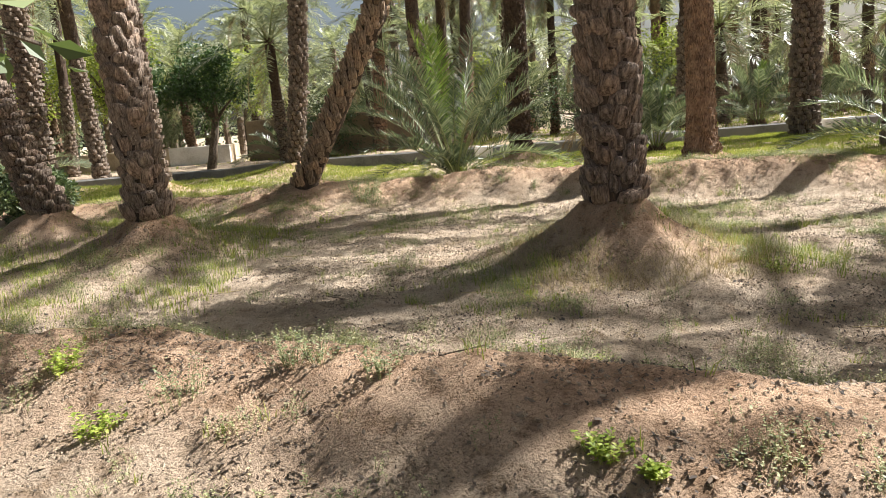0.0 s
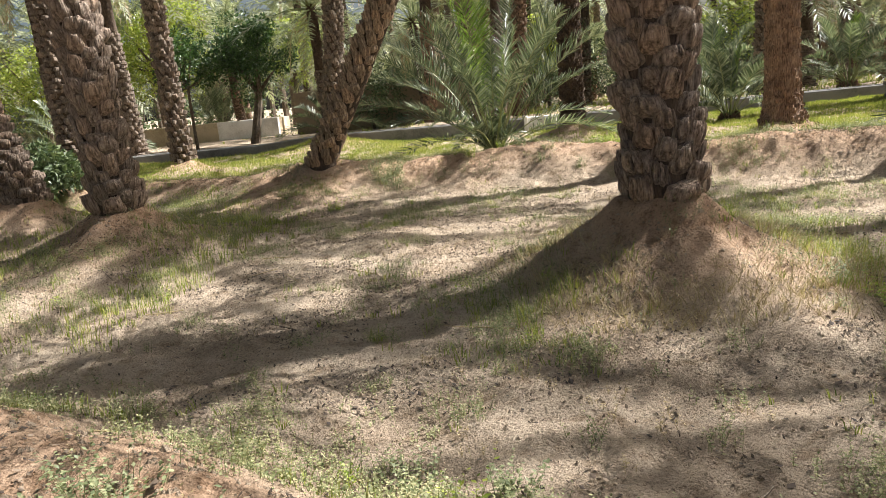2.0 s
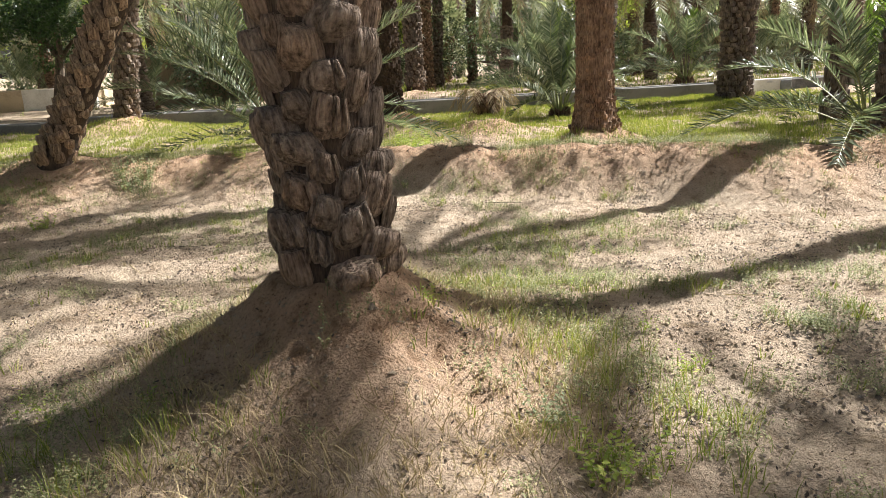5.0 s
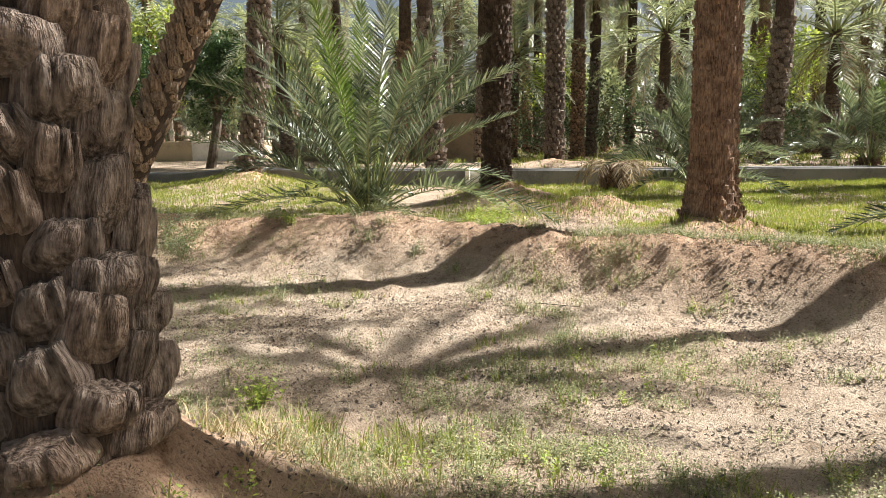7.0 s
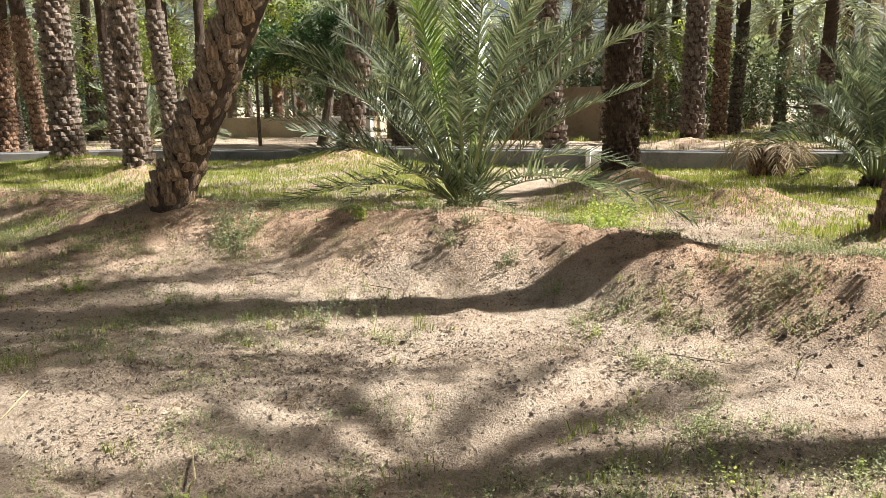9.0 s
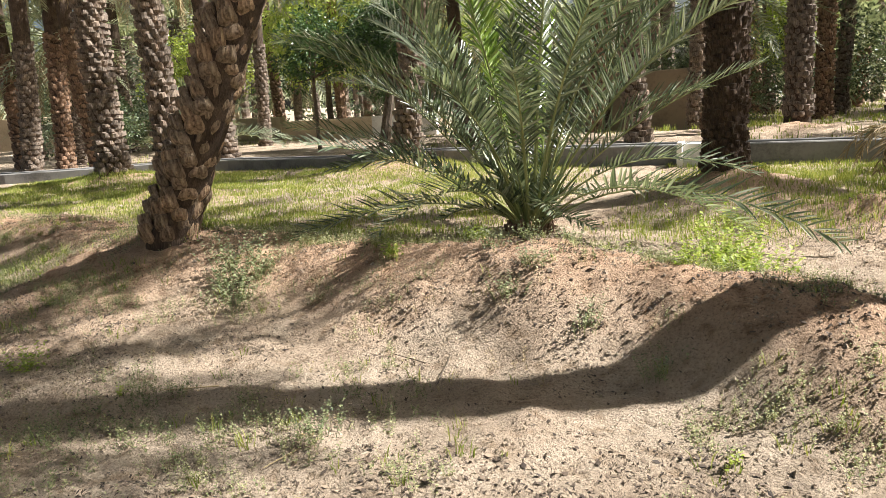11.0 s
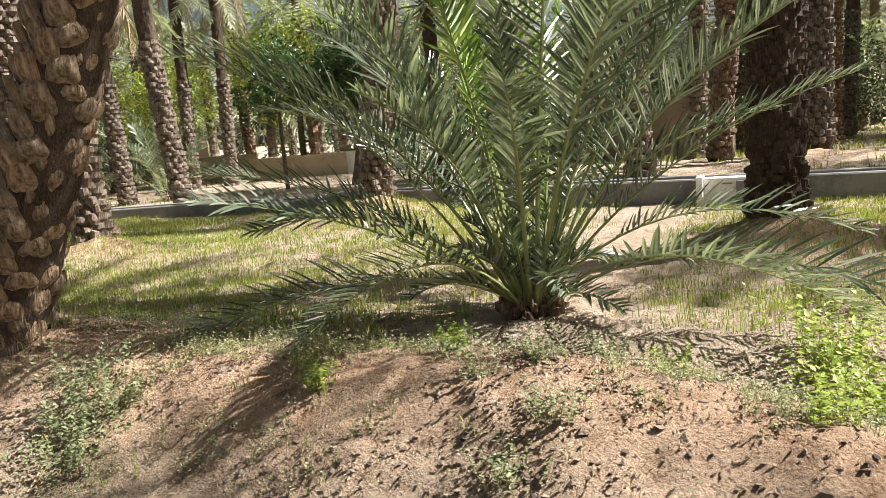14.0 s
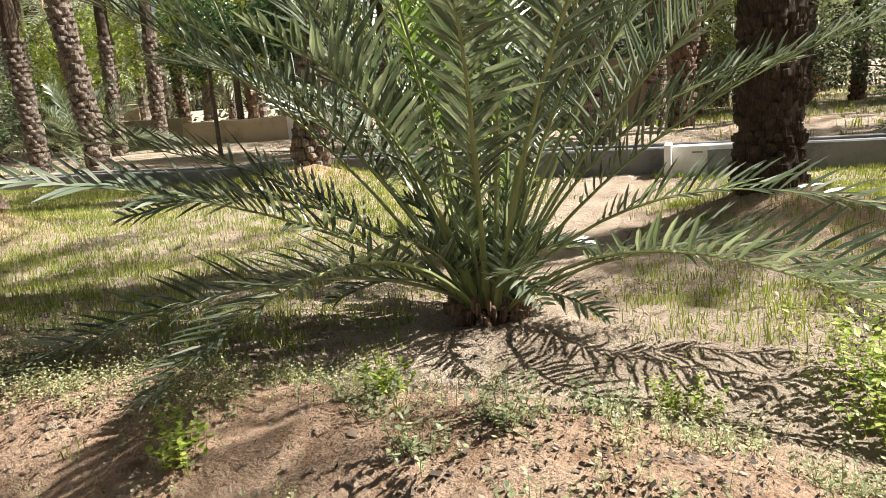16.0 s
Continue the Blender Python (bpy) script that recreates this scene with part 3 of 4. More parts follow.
def date_palm(x, y, z, top, radius, label, seed, dx=0.0, dy=0.0, n_ring=9, step=0.135, boot_w=0.17, boot_h=0.19, split=0.0, boots=None, mats=(None, None), crown=0, z_hi=99.0, out_scale=1.0, flare=0.06, scale=1.0, jitter=0.2):
    t = thing("date_palm", x, y, z, label, "palm tree", "date palms of the grove")
    ax = Axis(top, dx, dy)
    g, list_b = trunk_geo(ax, radius, seed, n_ring, step, boot_w, boot_h, split, 1, 0.0, z_hi, flare, out_scale, jitter)
    tr = part("trunk", g.mesh("trunk", [mats[0] or M_FIBRE, mats[1] or M_BOOT]), t)
    for i, m in list_b:
        part("leaf_base", (boots or BOOT_GREY)[i], tr, "", m)
    c = ax(top)
    part("crown", CROWNS[crown % 3], t, "feathery grey-green crown", Matrix.Translation(c) @ Matrix.Rotation(seed * 1.7, 4, "Z") @ Matrix.Diagonal((scale, scale, scale, 1)))
    return t


def on_ground(x, y, sink=0.04):
    return ground_z(x, y) - sink


# the trees that the walk passes
date_palm(1.76, 7.55, on_ground(1.76, 7.55), 4.7, 0.27, "thick date palm trunk with sawn grey leaf bases on a mound", 1, -0.08, 0, 5, 0.104, 0.255, 0.215, 2.7, BOOT_GREY, crown=0, flare=0.05, out_scale=0.66, scale=0.8, jitter=0.2)
date_palm(-3.82, 9.95, on_ground(-3.82, 9.95), 7.4, 0.24, "date palm trunk with dark fibrous foot on a mound", 2, -0.1, 0, 5, 0.11, 0.235, 0.225, 2.7, BOOT_SMOOTH, (M_FIBRE, M_BOOT), 1, out_scale=0.6, jitter=0.2)
date_palm(-5.95, 11.5, on_ground(-5.95, 11.5), 6.8, 0.245, "leaning date palm trunk in shade with dark bark", 3, -1.0, 0, 9, 0.11, 0.175, 0.155, 2.4, BOOT_GREY, (M_FIBRE, M_GREY), 2)
date_palm(-2.52, 14.42, on_ground(-2.52, 14.42), 7.2, 0.25, "slanting date palm trunk with overlapping brown leaf bases", 4, 1.62, 0.05, 7, 0.098, 0.188, 0.175, 3.1, BOOT_WARM, (M_FIBRE, M_BOOT_WARM), 0, out_scale=0.6, jitter=0.15)
date_palm(5.15, 14.4, on_ground(5.15, 14.4), 8.9, 0.30, "upright date palm with rough reddish-brown bark", 5, -0.03, 0, 17, 0.075, 0.115, 0.085, 0, None, (M_ROUGH, M_ROUGH), 1, scale=1.2, out_scale=0.6, flare=0.15, jitter=0.6)
date_palm(2.24, 19.15, on_ground(2.24, 19.15), 7.6, 0.275, "date palm trunk with a shaggy dark base", 6, 0.02, 0, 15, 0.085, 0.12, 0.11, 0, None, (M_FIBRE, M_FIBRE), 2, jitter=0.6)
date_palm(-7.1, 19.2, on_ground(-7.1, 19.2), 7.8, 0.235, "slim date palm trunk with dark leaf bases", 7, -0.1, 0, 8, 0.12, 0.185, 0.16, 0, None, (M_FIBRE, M_GREY), 0)
date_palm(-11.2, 21.5, on_ground(-11.2, 21.5), 8.2, 0.33, "stout grey date palm trunk before the channel", 8, -0.05, 0, 9, 0.135, 0.24, 0.16, 0, None, (M_FIBRE, M_GREY), 1)
date_palm(-4.25, 22.9, on_ground(-4.25, 22.9), 8.0, 0.27, "date palm trunk with a crumbling foot on a red mound", 9, 0.42, 0, 9, 0.12, 0.19, 0.16, 0, None, (M_FIBRE, M_GREY), 2)
date_palm(3.3, 29.1, on_ground(3.3, 29.1), 8.4, 0.30, "upright grey date palm trunk beyond the channel", 10, 0.0, 0, 10, 0.13, 0.195, 0.16, 0, None, (M_FIBRE, M_GREY), 0)
date_palm(4.25, 37.0, on_ground(4.25, 37.0), 8.8, 0.28, "straight date palm trunk beyond the channel", 11, 0.0, 0, 9, 0.14, 0.2, 0.16, 0, None, (M_FIBRE, M_ROUGH), 1)
date_palm(11.2, 22.4, on_ground(11.2, 22.4), 10.2, 0.42, "very thick date palm trunk beside the channel", 12, 0.05, 0, 12, 0.14, 0.23, 0.18, 0, None, (M_FIBRE, M_GREY), 2, scale=0.72)
date_palm(18.6, 42.0, on_ground(18.6, 42.0), 8.0, 0.36, "date palm trunk before the mud wall", 13, 0.1, 0, 9, 0.15, 0.26, 0.18, 0, None, (M_FIBRE, M_ROUGH), 0)

# palms of the further grove, and unseen ones added so their crowns shade the path
FAR = [
        (-15.9, 22.9, 7.2, 0.26), (-15.3, 24.6, 8.0, 0.25), (-15.1, 27.5, 7.0, 0.25), (-11.6, 26.0, 8.2, 0.27), (-17.2, 25.0, 8.2, 0.27), (-17.5, 33, 8.0, 0.25), (-22, 33.6, 8.4, 0.25), (-20.5, 26, 7.5, 0.26), (-23, 33, 8.5, 0.26),
    (-16.5, 34, 8, 0.25), (-20, 40, 9, 0.27), (-26, 28, 8, 0.26), (-6.5, 40, 8.5, 0.26), (-2.2, 31.5, 8.6, 0.27),
    (0.6, 32.5, 8.0, 0.25), (4.9, 39.2, 8.3, 0.25), (6.7, 40.3, 8.0, 0.24), (8.2, 39.2, 8.6, 0.24), (9.7, 28.8, 8.2, 0.31), (15.2, 41.2, 8.8, 0.26), (2.5, 42.4, 8.6, 0.25), (-0.06, 26.4, 8.4, 0.28), (1.3, 29.4, 8.2, 0.26),
    (15.6, 36.0, 8.1, 0.25), (8.9, 42, 9.0, 0.26), (2.0, 44, 9, 0.27), (14.0, 44, 8.5, 0.25), (21.5, 36.5, 8.0, 0.27), (24, 44, 8.8, 0.28),
    (19, 29.5, 8.4, 0.27), (28, 37, 8.6, 0.27), (-30, 42, 9, 0.28), (-11, 47, 9, 0.27), (-3, 51, 9.2, 0.27), (6, 54, 9.5, 0.28),
    (16, 56, 9.4, 0.28), (-19, 53, 9.2, 0.28), (26, 56, 9.4, 0.28), (-28, 55, 9.5, 0.28), (33, 48, 9, 0.27), (35, 60, 9.6, 0.28), (-38, 50, 9.4, 0.28),
    # starts with unseen palms on the right, placed and sized to dapple the path
    (12.6, 12.6, 15.0, 0.22, 0.7), (7.0, 5.7, 8.2, 0.24, 0.34), (17.0, 18.0, 7.6, 0.27), (10.6, 8.2, 9.2, 0.24, 0.8), (11.6, 9.5, 9.0, 0.24, 0.55), (10.2, 16.57, 16.0, 0.2, 0.95), (8.6, 13.0, 7.6, 0.17, 0.55), (-7.0, 36.5, 4.2, 0.25), (-6, 30.4, 5.0, 0.25), (-2.5, 35, 4.6, 0.25), (1.5, 36.4, 4.5, 0.25), (7, 32.4, 4.6, 0.24), (12.2, 31, 4.2, 0.25), (16, 33, 4.8, 0.25), (-19, 27, 4.4, 0.25), (-25, 30, 4.6, 0.25), (-12.5, 39, 5.0, 0.25), (21, 33, 4.6, 0.25), (4.2, -2.5, 7, 0.27),
    (-5.4, 2.0, 7.0, 0.26), (-10.5, 6.0, 7.6, 0.27), (-1.8, -4.5, 7.2, 0.27), (-11.5, 14.6, 7.4, 0.27), (16.5, 23.0, 7.8, 0.27), (17, 5, 7.6, 0.27),
]


def far_prototypes():
    protos = []
    for i in range(3):
        ax = Axis(8.0, (0.25, -0.2, 0.05)[i], 0.1)
        g, _ = trunk_geo(ax, 0.26, 60 + i, 7, 0.14, 0.24, 0.17, 0, 1, 0.0, 4.0, 0.06, 0.6)
        protos.append((g.mesh("trunk_far", [M_FIBRE, (M_GREY, M_ROUGH, M_GREY)[i]]), ax(8.0)))
    return protos


def ringed_trunk(name, top, r, seed, mat):
    """A plain far trunk: knobbly rings of worn leaf bases."""
    rng = random.Random(seed)
    v, f, k, rows = [], [], 10, 34
    for i in range(rows + 1):
        z = -0.3 + (top + 0.3) * i / rows
        for j in range(k):
            rr = r * ((1.12 if i % 2 else 0.9) + rng.uniform(-0.08, 0.08))
            v.append((math.cos(j * math.tau / k) * rr + 0.25 * z / top, math.sin(j * math.tau / k) * rr, z + rng.uniform(-0.05, 0.05)))
        if i:
            b = (i - 1) * k
            f += [(b + j, b + (j + 1) % k, b + k + (j + 1) % k, b + k + j) for j in range(k)]
    g = Geo()
    g.add(v, f)
    return g.mesh(name, [mat])


PROTOS = far_prototypes()
RINGED = [(ringed_trunk("trunk_ringed", 8.0, 0.26, 80 + i, (M_GREY, M_ROUGH)[i % 2]), Vector((0.25, 0, 8.0))) for i in range(3)]
LIGHT_CROWNS = [crown_mesh("palm_crown_far", 31 + i, 28, 3.5, None, -45, 13, 0.66, 0.11, 4) for i in range(3)]
NEAR_COUNT = len(FAR)
rng_far = random.Random(17)
for i in range(110):
    x = rng_far.uniform(-52, 48)
    y = rng_far.uniform(38, 62) - (8 if x < -20 else 0)
    if all(math.hypot(x - q[0], y - q[1]) > 2.4 for q in FAR):
        FAR.append((x, y, rng_far.uniform(2.4, 9.6), rng_far.uniform(0.2, 0.28)))
for i, (x, y, top, r, *size) in enumerate(FAR):
    me, tip = (PROTOS if i < NEAR_COUNT else RINGED)[i % 3]
    z = on_ground(x, y)
    t = thing("date_palm", x, y, z, "tall date palm with a ringed trunk, in the grove or added for shade", "palm tree", "date palms of the grove")
    m = Matrix.Rotation(i * 1.3, 4, "Z") @ Matrix.Diagonal((r / 0.26, r / 0.26, top / 8.0, 1))
    part("trunk", me, t, "", m)
    part("crown", (CROWNS if i < NEAR_COUNT else LIGHT_CROWNS)[(i + 1) % 3], t, "feathery grey-green crown", Matrix.Translation(m @ tip) @ Matrix.Rotation(i * 0.9, 4, "Z") @ Matrix.Scale(size[0] if size else 1.0, 4))

# ---------------------------------------------------------------- young palms


def young_palm(x, y, fronds, label, seed, fine=True, pairs=46, leaf=0.46, width=0.030, foot=0.2):
    """A stemless palm: a foot of stubs and feather leaves that rise from it. Fronds: tip offset and how far the curve bulges up."""
    rng = random.Random(seed)
    z = ground_z(x, y) - 0.03
    t = thing("young_palm", x, y, z, label, "palm")
    g, _ = trunk_geo(Axis(foot * 0.7), foot * 0.8, seed, 11, 0.03, 0.05, 0.11, 0, 1, 0.0, 99, 0.35, 2.2, 0.9)
    for k in range(90 if fine else 0):
        a, h = rng.uniform(0, math.tau), rng.uniform(0.05, 0.3)
        o = Vector((math.cos(a), math.sin(a), 0)) * foot * rng.uniform(0.7, 1.1)
        limb(g, o + Vector((0, 0, rng.uniform(0, foot))), o * rng.uniform(1.0, 2.0) + Vector((rng.uniform(-0.05, 0.05), rng.uniform(-0.05, 0.05), h)), 0.006, 0.002, 4, rng.choice((0, 1, 1)), 0.02, rng, 3)
    part("foot", g.mesh("palm_foot", [M_FIBRE, M_ROUGH]), t)
    for dx, dy, dz, bulge, kind in fronds:
        g = Geo()
        flat = Vector((dx, dy, 0))
        out = flat.normalized() if flat.length > 0.05 else Vector((1, 0, 0))
        tip = Vector((dx, dy, dz - 0.0))
        p0 = out * (foot * rng.uniform(0.35, 0.8)) + Vector((0, 0, foot * 0.5 + rng.uniform(-0.04, 0.10)))
        p1 = (p0 + tip) * 0.5 + Vector((0, 0, bulge)) - out * (0.10 * flat.length)
        L = (tip - p0).length
        frond_geo(g, rng, p0, p1, tip, int(pairs * min(1.15, 0.45 + L / 4.5)), leaf * min(1.1, 0.42 + L / 5), width, 30, fine, 0.017, rng.uniform(0.24, 0.32) if L > 1.5 else 0.15, (0, 1), rng.uniform(-0.7, 0.7), 0.06)
        part("frond", g.mesh("frond", [M_SPEAR if kind else M_FROND, M_RACHIS], False), t, "bright yellow-green young frond" if kind else "")
    return t


def fan(seed, n, reach, tall, low=5, spear=4):
    """Tips of n fronds spread evenly round the stem."""
    rng = random.Random(seed)
    out = []
    for i in range(n):
        a = i * 2.39996 + rng.uniform(-0.2, 0.2)
        q = (i + 0.5) / n
        el = radians(86 - (86 - low) * q ** 0.9 + rng.uniform(-5, 5))
        L = reach * rng.uniform(0.85, 1.08) * (0.85 + 0.15 * q)
        r, h = L * math.cos(el), L * math.sin(el) * tall / reach
        out.append((r * math.cos(a), r * math.sin(a), max(0.1, h - 0.25 * r * q), 0.10 * L + 0.22 * r, 1 if i < spear else 0))
    return out


HERO = [
    (2.25, 0.4, 1.65, 0.42, 0), (2.3, -1.4, 0.32, 0.85, 0), (2.9, -0.8, 0.15, 0.9, 0), (-1.64, -1.55, 2.15, 0.7, 0), (-1.45, -1.95, 1.2, 0.30, 0), (-1.9, -1.95, 0.22, 0.62, 0), (-2.6, -0.6, 1.3, 0.45, 0),
    (-0.2, 0.6, 3.4, 0.2, 1), (-1.3, 1.7, 3.0, 0.5, 0), (1.6, 1.9, 2.9, 0.5, 0), (-1.5, -0.6, 3.1, 0.5, 0), (1.5, -0.9, 3.1, 0.5, 0), (2.3, 0.9, 2.4, 0.7, 0), (-2.2, 0.8, 2.5, 0.7, 0),
    (-0.5, -1.0, 3.3, 0.4, 1), (0.6, -0.8, 3.4, 0.4, 0), (-0.8, -0.2, 3.4, 0.35, 1), (1.9, -0.3, 2.7, 0.6, 0), (-1.9, -0.1, 2.8, 0.6, 0), (-2.4, -0.9, 2.2, 0.7, 0), (2.2, -0.7, 2.2, 0.65, 0), (-2.7, 0.5, 1.8, 0.75, 0), (1.3, -1.7, 2.5, 0.6, 0), (-0.9, -1.8, 2.7, 0.6, 0),
]
young_palm(0.45, 16.55, HERO + fan(77, 16, 2.9, 3.0, 16, 2) + fan(78, 14, 1.05, 1.0, 18, 0), "large young date palm fountain of blue-green fronds on sand", 21, foot=0.16, pairs=38, leaf=0.39, width=0.025)
young_palm(6.1, 20.4, fan(31, 22, 2.0, 2.2, 8, 1), "small young date palm in shade behind a trunk", 22, foot=0.16, pairs=38)
young_palm(6.9, 24.9, fan(32, 26, 2.9, 3.0, 0, 1), "spreading young date palm beyond the channel", 23, foot=0.22, pairs=36)
young_palm(11.6, 26.5, fan(33, 26, 2.8, 2.6, 0, 1), "spreading young date palm beyond the channel", 24, foot=0.22, pairs=36)
young_palm(8.9, 13.6, fan(34, 24, 2.7, 2.6, 4, 3), "young date palm with sunlit arching fronds", 25, foot=0.2, pairs=40)
for i, (x, y, reach) in enumerate(((-17, 31, 3.2), (-6.2, 31.5, 2.4), (-21, 35, 3.4), (9.5, 38, 3.2), (17.5, 33, 3.2), (14.5, 40, 3.4), (22, 40, 3.4), (0.5, 38.5, 3.0), (-26, 38, 3.6), (27, 46, 3.6), (-14.5, 41, 3.4), (-4.5, 44, 3.6), (6, 47, 3.6), (12, 52, 3.8))):
    young_palm(x, y, fan(40 + i, 22, reach, reach, 0, 0), "bushy young date palm among the trunks", 40 + i, False, 34, 0.5, 0.036, 0.25)

# ---------------------------------------------------------------- trees and shrubs


def leaves(geo, rng, centre, radius, count, size, slot=0, flat=0.8):
    """Small folded leaves in an uneven clump."""
    cx, cy, cz = centre
    v, f = [], []
    for _ in range(count):
        d = Vector((rng.gauss(0, 1), rng.gauss(0, 1), rng.gauss(0, 1))).normalized()
        r = radius * rng.uniform(0.35, 1.0) ** 0.5
        p = Vector((cx + d.x * r, cy + d.y * r, cz + d.z * r * flat))
        a = (d + Vector((rng.uniform(-1, 1), rng.uniform(-1, 1), rng.uniform(-0.9, 0.5)))).normalized()
        b = a.cross(Vector((rng.uniform(-1, 1), rng.uniform(-1, 1), rng.uniform(-1, 1)))).normalized()
        n = a.cross(b)
        s = size * rng.uniform(0.6, 1.3)
        k = len(v)
        v += [tuple(p), tuple(p + a * (s * 0.5) + b * (s * 0.24) + n * (s * 0.06)), tuple(p + a * s - n * (s * 0.08)), tuple(p + a * (s * 0.5) - b * (s * 0.24) + n * (s * 0.06))]
        f += [(k, k + 1, k + 2), (k, k + 2, k + 3)]
    geo.add(v, f, slot)


def broad_tree(name, x, y, h, stem_r, crown_r, crown_h, mat, label, seed, clumps=26, per=190, leaf=0.10, stem_h=None, lean=0.0, category="tree"):
    rng = random.Random(seed)
    t = thing(name, x, y, ground_z(x, y) - 0.05, label, category)
    g = Geo()
    sh = stem_h if stem_h is not None else h - crown_h * 0.8
    limb(g, (0, 0, -0.1), (lean, 0, sh), stem_r, stem_r * 0.75, 9, 0, 0.04, rng)
    gl = Geo()
    cz = h - crown_h / 2
    for i in range(clumps):
        d = Vector((rng.gauss(0, 1), rng.gauss(0, 1), rng.gauss(0, 1))).normalized()
        q = rng.uniform(0.25, 1.0) ** 0.6
        c = Vector((lean + d.x * crown_r * q, d.y * crown_r * q, cz + d.z * crown_h / 2 * q))
        if i < 9:
            limb(g, (lean, 0, sh - 0.05), c, stem_r * 0.5, 0.012, 5, 0, 0.05, rng)
        leaves(gl, rng, c, crown_r * rng.uniform(0.26, 0.44), per, leaf)
    part("trunk", g.mesh("stem", [M_STEM]), t)
    part("crown", gl.mesh("leaf_crown", [mat]), t)
    return t


broad_tree("orchard_tree", -11.5, 30.5, 4.6, 0.07, 1.35, 2.6, M_CITRUS, "slim orchard tree with a dark glossy crown", 51, 22, 200, 0.14)
broad_tree("citrus_tree", -9.4, 31.2, 5.0, 0.2, 1.6, 3.3, M_CITRUS, "dense dark green citrus tree with a thick trunk", 52, 40, 230, 0.13, 2.0, 0.45)
broad_tree("lime_tree", -16.2, 38.6, 7.2, 0.16, 2.8, 4.6, M_LIME, "bright yellow-green orchard tree in sun", 54, 46, 240, 0.17)
broad_tree("lime_tree", -20.0, 34.4, 5.8, 0.14, 2.4, 4.2, M_LIME, "bright yellow-green orchard tree in sun", 55, 32, 210, 0.15)
broad_tree("lime_tree", -10.5, 42.5, 6.0, 0.15, 2.4, 3.6, M_LIME, "bright yellow-green orchard tree in sun", 56, 34, 220, 0.17)
broad_tree("lime_tree", 12.6, 39.0, 5.2, 0.12, 1.9, 3.4, M_LIME, "yellow-green orchard tree between palm trunks", 57, 28, 190, 0.16)
broad_tree("lime_tree", 3.2, 41.0, 4.6, 0.12, 1.6, 2.6, M_LIME, "yellow-green orchard tree between palm trunks", 58, 22, 180, 0.15)
for i, (x, y, h, r) in enumerate(((1.2, 35.6, 3.4, 2.0), (4.2, 39.5, 3.8, 2.2), (7.5, 36.8, 3.6, 2.1), (10.6, 34.4, 3.2, 1.9), (-1.8, 38.6, 3.6, 2.2), (-5.0, 34.6, 3.2, 1.9), (14.6, 47.5, 3.8, 2.4), (22, 46, 3.8, 2.4), (-19.5, 28.4, 2.4, 1.5), (-24.5, 36.5, 3.4, 2.1), (-22, 30.5, 2.8, 1.8), (-29, 35, 3.6, 2.3), (-8.5, 15.6, 1.3, 0.8))):
    broad_tree("shrub", x, y, h, 0.08, r, h * 0.95, M_HEDGE, "dense green shrub among the palms", 70 + i, 26, 170, 0.13, h * 0.3, 0, "shrub")


def far_woods():
    """Crowds of far palm heads and scrub that close the view."""
    rng = random.Random(91)
    g = Geo()
    for i in range(150):
        a = radians(rng.uniform(-25, 205))
        d = rng.uniform(56, 84)
        x, y = d * math.cos(a), 8 + d * math.sin(a)
        top = rng.uniform(2.5, 11)
        limb(g, (x, y, -0.5), (x + rng.uniform(-0.6, 0.6), y, top), 0.3, 0.24, 6, 2)
        for k in range(16):
            az = k * 2.39996
            el = radians(75 - 105 * k / 15)
            L = rng.uniform(3.0, 4.2)
            o = Vector((math.cos(az), math.sin(az), 0))
            p0 = Vector((x, y, top))
            dd = o * math.cos(el) + Vector((0, 0, math.sin(el)))
            frond_geo(g, rng, p0, p0 + dd * L * 0.6, p0 + dd * L * 0.8 + o * 0.5 - Vector((0, 0, L * 0.45)), 9, 0.85, 0.17, 15, False, 0.04, 0.1, (0, 1), 0, 0.3)
        leaves(g, rng, (x + rng.uniform(-3, 3), y + rng.uniform(-3, 3), 1.6), 2.6, 130, 0.5, 3)
    return tagged(new("far_woods", g.mesh("far_woods", [M_CANOPY, M_RACHIS, M_STEM, M_HEDGE])), "far palm grove closing the view on every side", "woods", kind="stuff")


far_woods()

# ---------------------------------------------------------------- ground cover


def scatter(n, seed, x0, x1, y0, y1, dens):
    """Places on the ground, thinned by a density function."""
    r = np.random.RandomState(seed)
    x, y, k = r.uniform(x0, x1, n), r.uniform(y0, y1, n), r.uniform(0, 1, n)
    keep = k < dens(x, y)
    for mx, my, top, r0, fr in MOUNDS[:9]:
        keep &= np.hypot(x - mx, y - my) > r0 + 0.03
    x, y = x[keep], y[keep]
    return x, y, height(x, y)[0]


